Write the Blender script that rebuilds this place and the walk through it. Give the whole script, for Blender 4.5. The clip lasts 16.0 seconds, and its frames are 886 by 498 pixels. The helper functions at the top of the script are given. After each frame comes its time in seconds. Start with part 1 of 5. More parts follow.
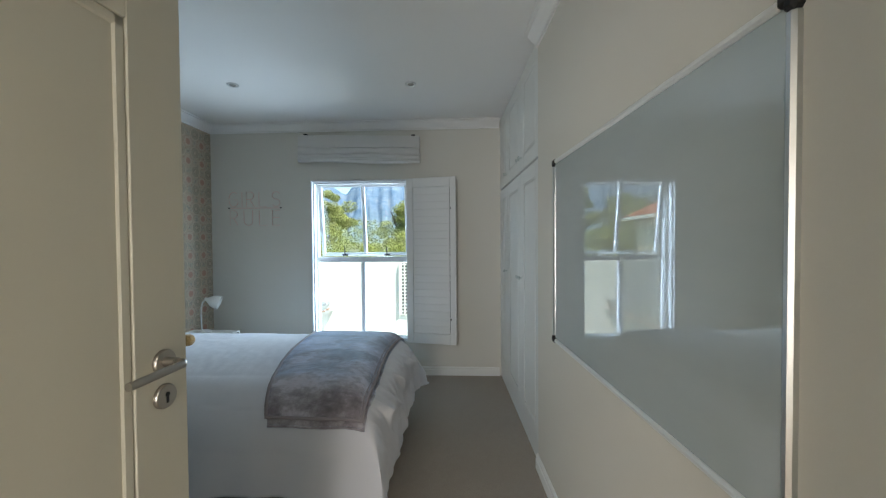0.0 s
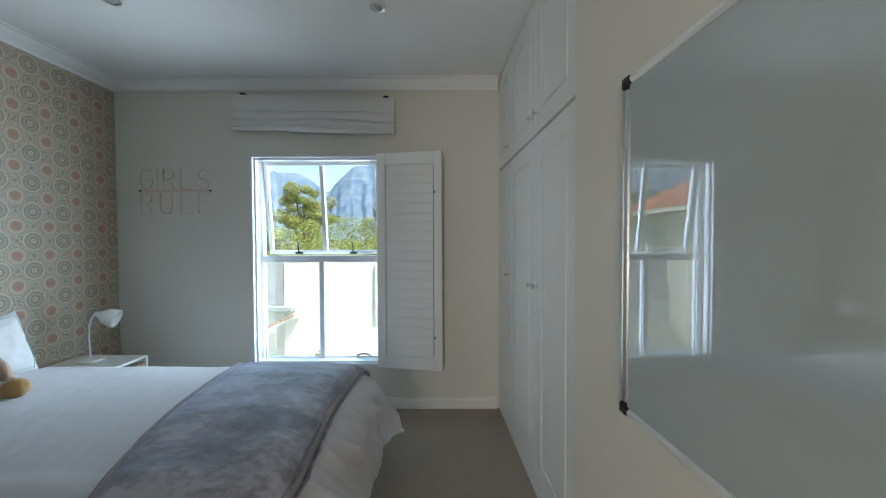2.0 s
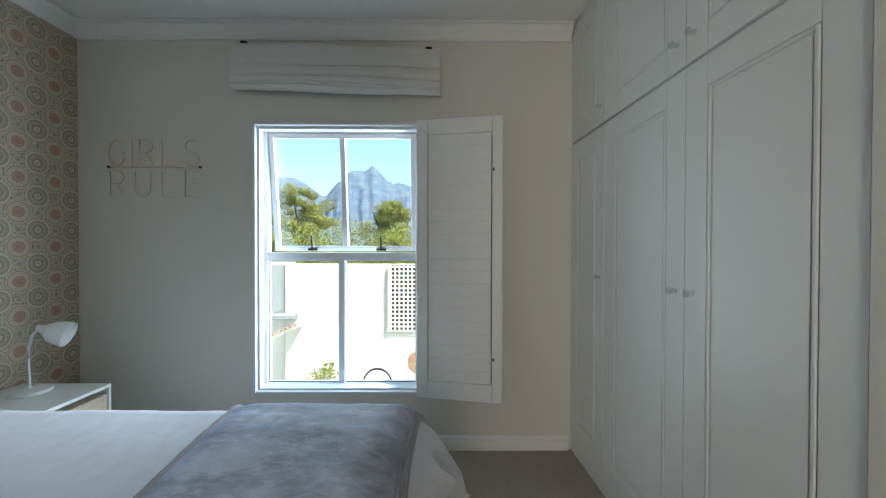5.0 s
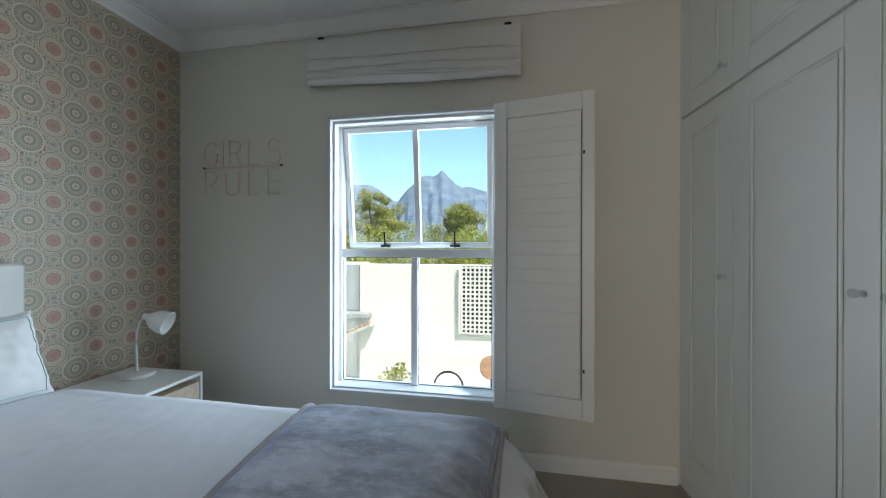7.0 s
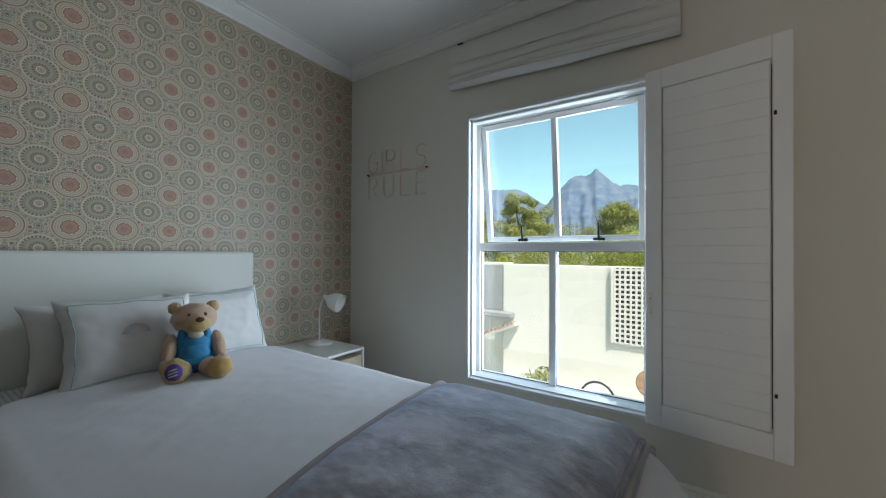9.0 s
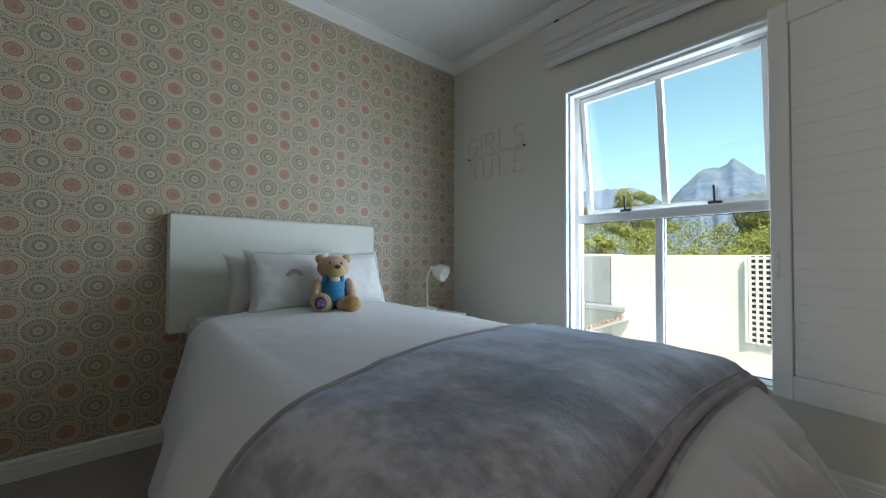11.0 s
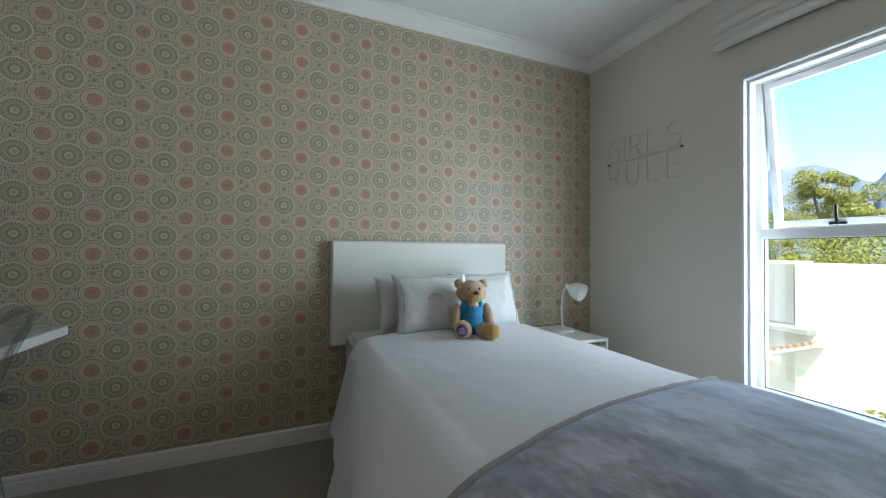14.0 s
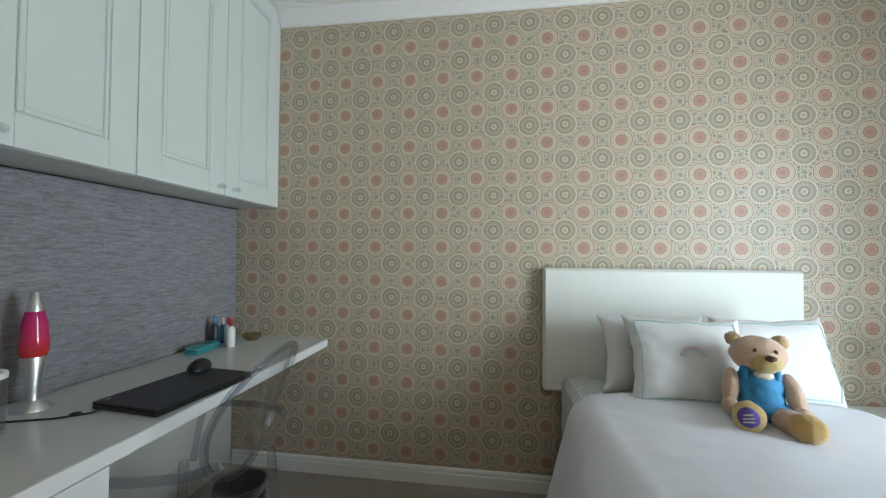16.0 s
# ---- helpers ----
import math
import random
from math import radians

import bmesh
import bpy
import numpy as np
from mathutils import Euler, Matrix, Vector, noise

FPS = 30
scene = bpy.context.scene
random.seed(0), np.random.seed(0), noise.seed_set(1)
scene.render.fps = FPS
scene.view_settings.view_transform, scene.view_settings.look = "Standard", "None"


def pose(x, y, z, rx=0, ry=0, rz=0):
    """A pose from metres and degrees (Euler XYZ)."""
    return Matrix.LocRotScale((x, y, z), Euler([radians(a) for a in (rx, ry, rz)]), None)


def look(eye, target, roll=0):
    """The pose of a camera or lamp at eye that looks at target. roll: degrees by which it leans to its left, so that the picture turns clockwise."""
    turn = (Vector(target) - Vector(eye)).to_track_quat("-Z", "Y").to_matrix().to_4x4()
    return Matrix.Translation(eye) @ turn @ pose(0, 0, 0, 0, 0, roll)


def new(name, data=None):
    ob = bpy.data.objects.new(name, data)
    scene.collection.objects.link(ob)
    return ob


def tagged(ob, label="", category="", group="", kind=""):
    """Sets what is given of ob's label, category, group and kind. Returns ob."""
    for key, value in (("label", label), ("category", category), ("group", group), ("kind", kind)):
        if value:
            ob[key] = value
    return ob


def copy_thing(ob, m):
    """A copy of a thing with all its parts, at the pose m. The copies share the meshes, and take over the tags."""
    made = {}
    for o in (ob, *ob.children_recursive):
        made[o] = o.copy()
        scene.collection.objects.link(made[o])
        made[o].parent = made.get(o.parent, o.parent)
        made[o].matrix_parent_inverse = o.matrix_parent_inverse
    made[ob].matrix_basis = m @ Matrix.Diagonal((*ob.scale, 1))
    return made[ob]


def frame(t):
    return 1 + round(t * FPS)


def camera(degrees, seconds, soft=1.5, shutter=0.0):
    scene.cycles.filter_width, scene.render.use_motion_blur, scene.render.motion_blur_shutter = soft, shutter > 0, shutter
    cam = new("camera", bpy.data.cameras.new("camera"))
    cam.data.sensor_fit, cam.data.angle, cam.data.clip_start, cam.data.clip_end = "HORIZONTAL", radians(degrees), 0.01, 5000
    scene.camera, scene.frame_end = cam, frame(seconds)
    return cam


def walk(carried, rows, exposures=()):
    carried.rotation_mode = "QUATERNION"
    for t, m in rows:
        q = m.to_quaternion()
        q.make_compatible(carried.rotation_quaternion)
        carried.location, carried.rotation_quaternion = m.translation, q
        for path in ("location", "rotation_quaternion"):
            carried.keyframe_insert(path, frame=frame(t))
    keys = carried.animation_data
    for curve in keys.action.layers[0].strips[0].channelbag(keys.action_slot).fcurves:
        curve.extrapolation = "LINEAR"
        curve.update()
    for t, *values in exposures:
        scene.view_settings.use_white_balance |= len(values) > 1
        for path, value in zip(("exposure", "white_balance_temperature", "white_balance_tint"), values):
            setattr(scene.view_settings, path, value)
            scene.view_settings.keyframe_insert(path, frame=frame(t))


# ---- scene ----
cam = camera(101.0, 16.0, 1.2)
PATH = [
    (0, (0.291, 0.005, 1.436), (0.198, 2.002, 1.395), -0.4),
    (0.5, (0.31, 0.249, 1.421), (0.231, 2.247, 1.371), -0.3),
    (1, (0.319, 0.456, 1.409), (0.265, 2.455, 1.363), -0.2),
    (1.5, (0.29, 0.702, 1.412), (0.265, 2.701, 1.361), -0.1),
    (2, (0.269, 0.908, 1.403), (0.263, 2.908, 1.353), -0.2),
    (2.5, (0.286, 1.11, 1.386), (0.296, 3.109, 1.336), -0.3),
    (3, (0.277, 1.268, 1.367), (0.288, 3.267, 1.329), 0.0),
    (3.5, (0.179, 1.403, 1.326), (0.196, 3.403, 1.311), 0.1),
    (4, (0.052, 1.505, 1.319), (0.075, 3.504, 1.297), 0.1),
    (6.5, (-0.231, 1.693, 1.302), (-0.342, 3.69, 1.29), -0.0),
    (7, (-0.198, 1.779, 1.269), (-0.555, 3.747, 1.266), 0.1),
    (7.5, (-0.198, 1.843, 1.254), (-0.753, 3.764, 1.258), 0.1),
    (8, (-0.179, 1.885, 1.229), (-0.947, 3.732, 1.238), 0.2),
    (8.5, (-0.143, 1.876, 1.227), (-1.116, 3.623, 1.23), 0.5),
    (9, (-0.13, 1.817, 1.198), (-1.225, 3.49, 1.216), 0.3),
    (9.5, (-0.084, 1.764, 1.172), (-1.348, 3.314, 1.187), 0.5),
    (10, (-0.057, 1.738, 1.103), (-1.5, 3.123, 1.143), 0.3),
    (11.0, (-0.003, 1.702, 0.968), (-1.513, 3.01, 1.009), 0.2),
    (11.7, (0.046, 1.672, 0.856), (-1.519, 2.92, 0.896), 0.1),
    (12.3, (0.087, 1.653, 0.807), (-1.517, 2.846, 0.846), -0.0),
    (12.5, (0.099, 1.658, 0.81), (-1.527, 2.822, 0.848), -0.0),
    (13, (0.054, 1.669, 0.899), (-1.619, 2.764, 0.931), 0.0),
    (13.5, (-0.026, 1.663, 1.025), (-1.794, 2.598, 1.051), 0.1),
    (14, (-0.106, 1.632, 1.127), (-1.951, 2.406, 1.143), 0.2),
    (14.5, (-0.197, 1.597, 1.202), (-2.114, 2.165, 1.228), 0.3),
    (15, (-0.284, 1.579, 1.245), (-2.258, 1.897, 1.275), 0.2),
    (15.5, (-0.357, 1.572, 1.24), (-2.356, 1.602, 1.294), 0.4),
    (16, (-0.416, 1.589, 1.254), (-2.398, 1.324, 1.294), 0.5),
]
walk(cam, [(t, look(eye, target, roll)) for t, eye, target, roll in PATH],
     exposures=((0, 1.25, 6350, 10), (1.0, 1.2, 6400, 10), (2.0, 1.15, 6550, 11), (4.0, 1.15, 6750, 12), (6.5, 0.95, 6800, 13), (9.0, 0.65, 6950, 14), (10.2, 0.7, 7000, 14), (12.5, 1.3, 7050, 13), (14.0, 1.25, 7100, 13), (15.0, 2.1, 7450, 14), (16, 1.95, 7400, 14)))

# ---- light ----
world = bpy.data.worlds.new("world")
scene.world = world
world.use_nodes = True
wn = world.node_tree
sky = wn.nodes.new("ShaderNodeTexSky")
sky.sky_type = "NISHITA"
sky.sun_disc = False
SUN_EL, SUN_AZ = 56.0, 134.0          # degrees; azimuth from +y, clockwise seen from above
sky.ozone_density, sky.dust_density = 0.2, 2.0
sky.sun_elevation = radians(SUN_EL)
sky.sun_rotation = radians(SUN_AZ)
tint = wn.nodes.new("ShaderNodeMix")
tint.data_type, tint.blend_type = "RGBA", "MULTIPLY"
tint.inputs[0].default_value, tint.inputs[7].default_value = 1.0, (0.82, 1.17, 1.0, 1)
wn.links.new(sky.outputs[0], tint.inputs[6])
wn.links.new(tint.outputs[2], wn.nodes["Background"].inputs[0])
wn.nodes["Background"].inputs[1].default_value = 0.15
sun = new("sun", bpy.data.lights.new("sun", "SUN"))
sun.data.energy, sun.data.angle, sun.data.color = 3.1, radians(0.5), (1.0, 0.95, 0.87)
sun_from = Vector((math.sin(radians(SUN_AZ)) * math.cos(radians(SUN_EL)), math.cos(radians(SUN_AZ)) * math.cos(radians(SUN_EL)), math.sin(radians(SUN_EL))))
sun.matrix_basis = look(sun_from * 30, (0, 0, 0))
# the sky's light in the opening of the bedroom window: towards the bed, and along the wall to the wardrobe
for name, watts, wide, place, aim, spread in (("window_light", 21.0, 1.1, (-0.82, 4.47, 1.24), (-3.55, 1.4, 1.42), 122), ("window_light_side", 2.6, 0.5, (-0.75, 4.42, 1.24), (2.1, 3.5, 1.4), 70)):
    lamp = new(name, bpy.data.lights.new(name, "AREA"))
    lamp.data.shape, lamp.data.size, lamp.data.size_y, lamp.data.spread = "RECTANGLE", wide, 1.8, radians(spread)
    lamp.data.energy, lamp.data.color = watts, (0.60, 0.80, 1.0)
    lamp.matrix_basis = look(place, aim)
# added fill: unseen area lamp on the landing, brightens the room through the doorway
hall_fill = new("landing_fill_light", bpy.data.lights.new("landing_fill_light", "AREA"))
hall_fill.data.shape, hall_fill.data.size, hall_fill.data.size_y = "RECTANGLE", 1.0, 1.5
hall_fill.data.energy, hall_fill.data.color = 31, (1.0, 0.95, 0.88)
hall_fill.matrix_basis = look((-0.66, -2.3, 1.2), (0.2, 0.3, 1.42))

# ---- helpers of this scene ----


def chamfer_box(bm, x0, x1, y0, y1, z0, z1, b=0.0, m=None):
    """A box with chamfered edges, added to bm; m turns it."""
    if b <= 0:
        pts = [Vector((x, y, z)) for x in (x0, x1) for y in (y0, y1) for z in (z0, z1)]
    else:
        pts = []
        for x, sx in ((x0, 1), (x1, -1)):
            for y, sy in ((y0, 1), (y1, -1)):
                for z, sz in ((z0, 1), (z1, -1)):
                    pts += [Vector((x, y + sy * b, z + sz * b)), Vector((x + sx * b, y, z + sz * b)), Vector((x + sx * b, y + sy * b, z))]
    vs = [bm.verts.new(m @ p if m else p) for p in pts]
    res = bmesh.ops.convex_hull(bm, input=vs)
    return vs


def tube(bm, pts, r, seg=8, closed=False, taper=None):
    """A round rod swept along pts."""
    pts = [Vector(p) for p in pts]
    rings = []
    n = len(pts)
    up = Vector((0, 0, 1))
    for i, p in enumerate(pts):
        a = pts[(i - 1) % n] if closed or i else p
        c = pts[(i + 1) % n] if closed or i < n - 1 else p
        d = (c - a).normalized()
        side = d.cross(up)
        if side.length < 0.05:
            side = d.cross(Vector((1, 0, 0)))
        side.normalize()
        nor = side.cross(d).normalized()
        rr = r if taper is None else r * taper[i]
        rings.append([bm.verts.new(p + side * (math.cos(k * math.tau / seg) * rr) + nor * (math.sin(k * math.tau / seg) * rr)) for k in range(seg)])
    for i in range(n if closed else n - 1):
        a, b = rings[i], rings[(i + 1) % n]
        for k in range(seg):
            bm.faces.new((a[k], a[(k + 1) % seg], b[(k + 1) % seg], b[k]))
    if not closed:
        bm.faces.new(list(reversed(rings[0])))
        bm.faces.new(rings[-1])


def lathe(bm, profile, seg=24, m=None):
    """A body turned about z from (radius, height) pairs, closed at both ends."""
    rings = []
    for r, z in profile:
        ring = [Vector((r * math.cos(k * math.tau / seg), r * math.sin(k * math.tau / seg), z)) for k in range(seg)]
        rings.append([bm.verts.new(m @ p if m else p) for p in ring])
    for a, b in zip(rings, rings[1:]):
        for k in range(seg):
            bm.faces.new((a[k], a[(k + 1) % seg], b[(k + 1) % seg], b[k]))
    bm.faces.new(list(reversed(rings[0])))
    bm.faces.new(rings[-1])


def blob(bm, c, radii, m=None, rough=0.0, sub=2, seed=0.0):
    """An ellipsoid about c, turned by m, with an uneven skin."""
    t = bmesh.ops.create_icosphere(bm, subdivisions=sub, radius=1)
    turn = m or Matrix()
    for v in t["verts"]:
        k = 1 + rough * noise.noise(v.co * 2.3 + Vector((seed, seed * 1.7, 0)))
        p = Vector((v.co.x * radii[0], v.co.y * radii[1], v.co.z * radii[2])) * k
        v.co = turn.to_3x3() @ p + Vector(c)


def sheet(bm, fn, nu, nv):
    """A surface fn(u, v), u and v from 0 to 1."""
    g = [[bm.verts.new(fn(i / nu, j / nv)) for j in range(nv + 1)] for i in range(nu + 1)]
    for i in range(nu):
        for j in range(nv):
            bm.faces.new((g[i][j], g[i + 1][j], g[i + 1][j + 1], g[i][j + 1]))
    return g


def mesh_of(name, bm, mats, smooth=False, angle=None):
    bmesh.ops.recalc_face_normals(bm, faces=bm.faces[:])
    me = bpy.data.meshes.new(name)
    bm.to_mesh(me)
    bm.free()
    for mm in mats if isinstance(mats, (list, tuple)) else [mats]:
        me.materials.append(mm)
    if smooth:
        me.polygons.foreach_set("use_smooth", [True] * len(me.polygons))
        if angle:
            me.set_sharp_from_angle(angle=radians(angle))
    return me


def part(name, bm, material, parent, label="", smooth=False, angle=40, at=None):
    """bm as one mesh object under a thing or a part."""
    ob = new(name, mesh_of(name, bm, material, smooth, angle))
    ob.parent = parent
    if at is not None:
        ob.matrix_basis = at
    if label:
        ob["label"] = label
    return ob


def thing(name, label, category, m=None, group="", kind=""):
    ob = new(name)
    ob.empty_display_size = 0.05
    ob.matrix_basis = m or Matrix()
    return tagged(ob, label, category, group, kind)


def structure(name, bm, material, label, category, smooth=False):
    ob = new(name, mesh_of(name, bm, material, smooth, 30))
    return tagged(ob, label, category, kind="structure")


def box_part(name, dims, material, parent, b=0.003, label="", m=None):
    bm = bmesh.new()
    chamfer_box(bm, *dims, b, m)
    return part(name, bm, material, parent, label)


# ---- materials ----


class Nodes:
    """A short way to write node trees."""

    def __init__(self, name):
        self.mat = bpy.data.materials.new(name)
        self.mat.use_nodes = True
        self.t = self.mat.node_tree
        self.bsdf = self.t.nodes["Principled BSDF"]

    def put(self, socket, v):
        if isinstance(v, bpy.types.NodeSocket):
            self.t.links.new(v, socket)
        elif isinstance(v, tuple) and len(v) == 3 and socket.type == "RGBA":
            socket.default_value = (*v, 1)
        else:
            socket.default_value = v

    def node(self, kind, out=0, props=(), **ins):
        n = self.t.nodes.new(kind)
        for k, v in props:
            if k == "operation":
                n.operation = v
            elif k == "feature":
                n.feature = v
            elif k == "blend_type":
                n.blend_type = v
        for k, v in ins.items():
            self.put(n.inputs[int(k[1:])] if k[0] == "i" and k[1:].isdigit() else n.inputs[k], v)
        return n.outputs[out]

    def math(self, op, a, b=0.0, c=0.0):
        return self.node("ShaderNodeMath", 0, (("operation", op),), i0=a, i1=b, i2=c)

    def pos(self):
        return self.node("ShaderNodeTexCoord", 3)

    def place(self):
        return self.node("ShaderNodeNewGeometry", 0)

    def noise(self, vec, scale, detail=4.0, rough=0.55):
        return self.node("ShaderNodeTexNoise", 0, Vector=vec, Scale=scale, Detail=detail, Roughness=rough)

    def scaled(self, vec, s):
        n = self.t.nodes.new("ShaderNodeMapping")
        self.put(n.inputs[0], vec)
        n.inputs[3].default_value = s
        return n.outputs[0]

    def mix(self, fac, a, b, how="MIX"):
        n = self.t.nodes.new("ShaderNodeMix")
        n.data_type = "RGBA"
        n.blend_type = how
        self.put(n.inputs[0], fac)
        self.put(n.inputs[6], a)
        self.put(n.inputs[7], b)
        return n.outputs[2]

    def ramp(self, fac, stops, smooth=True):
        n = self.t.nodes.new("ShaderNodeValToRGB")
        n.color_ramp.interpolation = "LINEAR" if smooth else "CONSTANT"
        e = n.color_ramp.elements
        while len(e) < len(stops):
            e.new(0.5)
        for el, (p, c) in zip(e, stops):
            el.position = p
            el.color = (*c, 1) if len(c) == 3 else c
        self.put(n.inputs[0], fac)
        return n.outputs

    def bump(self, h, strength, dist):
        n = self.t.nodes.new("ShaderNodeBump")
        n.inputs["Strength"].default_value = strength
        n.inputs["Distance"].default_value = dist
        self.put(n.inputs["Height"], h)
        self.put(self.bsdf.inputs["Normal"], n.outputs[0])

    def finish(self, color, rough=0.5, metal=0.0, spec=None, sheen=0.0):
        self.put(self.bsdf.inputs["Base Color"], color)
        self.put(self.bsdf.inputs["Roughness"], rough)
        self.bsdf.inputs["Metallic"].default_value = metal
        if spec is not None:
            self.bsdf.inputs["Specular IOR Level"].default_value = spec
        if sheen:
            self.bsdf.inputs["Sheen Weight"].default_value = sheen
            self.bsdf.inputs["Sheen Roughness"].default_value = 0.4
        return self.mat


def plain(name, c, rough=0.5, metal=0.0, var=0.08, scale=6.0, fine=80.0, bump=0.15, dist=0.001, spec=None, sheen=0.0):
    """A surface with slow stains, fine grain and slight relief."""
    n = Nodes(name)
    p = n.pos()
    slow = n.noise(p, scale, 3.0)
    grain = n.noise(p, fine, 5.0)
    dark = tuple(v * (1 - var) for v in c)
    lite = tuple(min(1.0, v * (1 + var)) for v in c)
    col = n.mix(n.math("ADD", n.math("MULTIPLY", slow, 0.6), n.math("MULTIPLY", grain, 0.4)), dark, lite)
    if bump:
        n.bump(n.math("ADD", grain, n.math("MULTIPLY", slow, 0.5)), bump, dist)
    r = n.math("ADD", rough - 0.05, n.math("MULTIPLY", slow, 0.1))
    return n.finish(col, r, metal, spec, sheen)


def wallpaper_material():
    """Cream paper with rows of pink and of grey-green medallions, and small coloured motifs between them."""
    n = Nodes("medallion_wallpaper")
    step = 0.1965
    sep = n.t.nodes.new("ShaderNodeSeparateXYZ")
    n.put(sep.inputs[0], n.place())
    y, z = sep.outputs[1], sep.outputs[2]

    def cell(shift):
        out = []
        for c, o in ((y, 1.105), (z, 1.699)):
            u = n.math("DIVIDE", n.math("SUBTRACT", c, o), step)
            u = n.math("SUBTRACT", n.math("FRACT", n.math("ADD", u, 50.5 + shift)), 0.5)
            out.append(u)
        r = n.math("SQRT", n.math("ADD", n.math("MULTIPLY", out[0], out[0]), n.math("MULTIPLY", out[1], out[1])))
        return out[0], out[1], r, n.math("ARCTAN2", out[1], out[0])

    cream, tan, pink, rust = (0.80, 0.68, 0.53), (0.52, 0.41, 0.30), (0.57, 0.325, 0.25), (0.29, 0.15, 0.11)
    sage, slate, teal = (0.34, 0.30, 0.225), (0.155, 0.125, 0.095), (0.25, 0.29, 0.26)
    olive, mist = (0.40, 0.34, 0.25), (0.445, 0.40, 0.31)
    ring = (0.53, 0.47, 0.36)

    def band(value, *stops):
        """A mask from (position, level) pairs."""
        return n.ramp(value, [(at, (level, level, level)) for at, level in stops])[0]

    # ground: small blossoms with pale outlines
    vec = n.t.nodes.new("ShaderNodeCombineXYZ")
    n.put(vec.inputs[0], y)
    n.put(vec.inputs[1], z)
    col = tan
    for scale, shift, weight in ((58.0, 0.0, 1.0), (96.0, 3.7, 0.7)):
        vor = n.t.nodes.new("ShaderNodeTexVoronoi")
        n.put(vor.inputs["Vector"], vec.outputs[0] if not shift else n.scaled(vec.outputs[0], (1.0, 1.0, shift)))
        vor.inputs["Scale"].default_value = scale
        vor.inputs["Randomness"].default_value = 0.4
        hue = n.node("ShaderNodeSeparateColor", 0, Color=vor.outputs["Color"])
        dots = n.ramp(hue, [(0.0, teal), (0.3, (0.33, 0.34, 0.22)), (0.55, olive), (0.66, teal), (0.78, rust), (0.9, sage)], False)[0]
        pale = band(vor.outputs["Distance"], (0.40, 0), (0.46, 1), (0.55, 1), (0.62, 0))
        if scale < 90:
            col = n.mix(n.math("MULTIPLY", pale, 0.5), col, cream)
        col = n.mix(n.math("MULTIPLY", band(vor.outputs["Distance"], (0.0, 1), (0.36, 1), (0.44, 0)), weight), col, dots)
    # small rosette where four medallions meet
    for sh in ((0.5, 0.0), (0.0, 0.5)):
        a = n.math("SUBTRACT", n.math("FRACT", n.math("ADD", n.math("DIVIDE", n.math("SUBTRACT", y, 1.105), step), 50.5 + sh[0])), 0.5)
        b = n.math("SUBTRACT", n.math("FRACT", n.math("ADD", n.math("DIVIDE", n.math("SUBTRACT", z, 1.699), step), 50.5 + sh[1])), 0.5)
        rr = n.math("SQRT", n.math("ADD", n.math("MULTIPLY", a, a), n.math("MULTIPLY", b, b)))
        star = n.math("SUBTRACT", rr, n.math("MULTIPLY", n.math("COSINE", n.math("MULTIPLY", n.math("ARCTAN2", b, a), 7.0)), 0.014))
        col = n.mix(band(star, (0.085, 1), (0.1, 0)), col, n.ramp(star, [(0.0, rust), (0.03, rust), (0.04, cream), (0.05, teal), (0.075, teal), (0.085, cream)])[0])
    # grey-green medallion: eye, rings, a crown of dark teeth and a pale scalloped outline
    _, _, r, th = cell(0.5)
    lobes = n.math("ADD", r, n.math("MULTIPLY", n.math("COSINE", n.math("MULTIPLY", th, 22.0)), 0.006))
    g = n.ramp(r, [(0.0, slate), (0.02, tan), (0.05, tan), (0.058, olive), (0.066, cream), (0.08, cream), (0.088, slate), (0.102, olive), (0.145, olive), (0.153, mist), (0.2, mist),
                   (0.206, sage), (0.218, olive), (0.238, olive), (0.246, ring), (0.29, ring), (0.297, cream), (0.312, cream), (0.322, tan)])[0]
    col = n.mix(band(lobes, (0.325, 1), (0.338, 0)), col, g)
    for count, rim in ((26.0, (0.236, 0.242, 0.276, 0.284)), (18.0, (0.105, 0.112, 0.138, 0.146))):
        wave = band(n.math("MULTIPLY_ADD", n.math("COSINE", n.math("MULTIPLY", th, count)), 0.5, 0.5), (0.38, 0), (0.6, 1))
        tooth = n.math("MULTIPLY", wave, band(r, (rim[0], 0), (rim[1], 0.9), (rim[2], 0.9), (rim[3], 0)))
        col = n.mix(tooth, col, slate)
    flecks = n.math("MULTIPLY_ADD", n.math("COSINE", n.math("MULTIPLY", th, 52.0)), 0.5, 0.5)
    col = n.mix(n.math("MULTIPLY", flecks, band(lobes, (0.3, 0), (0.306, 0.6), (0.322, 0.6), (0.328, 0))), col, sage)
    # pink medallion: a ragged rosette in a broad ring of fine rays, with a thin rust outline
    _, _, r, th = cell(0.0)
    rag = n.math("ADD", r, n.math("ADD", n.math("MULTIPLY", n.math("COSINE", n.math("MULTIPLY", th, 14.0)), 0.007), n.math("MULTIPLY", n.math("COSINE", n.math("MULTIPLY", th, 9.0)), 0.006)))
    heart = n.ramp(rag, [(0.0, (0.52, 0.36, 0.19)), (0.026, rust), (0.036, pink), (0.06, rust), (0.07, pink), (0.10, (0.44, 0.235, 0.18)), (0.112, pink), (0.14, (0.42, 0.225, 0.17)), (0.16, rust), (0.172, cream)])[0]
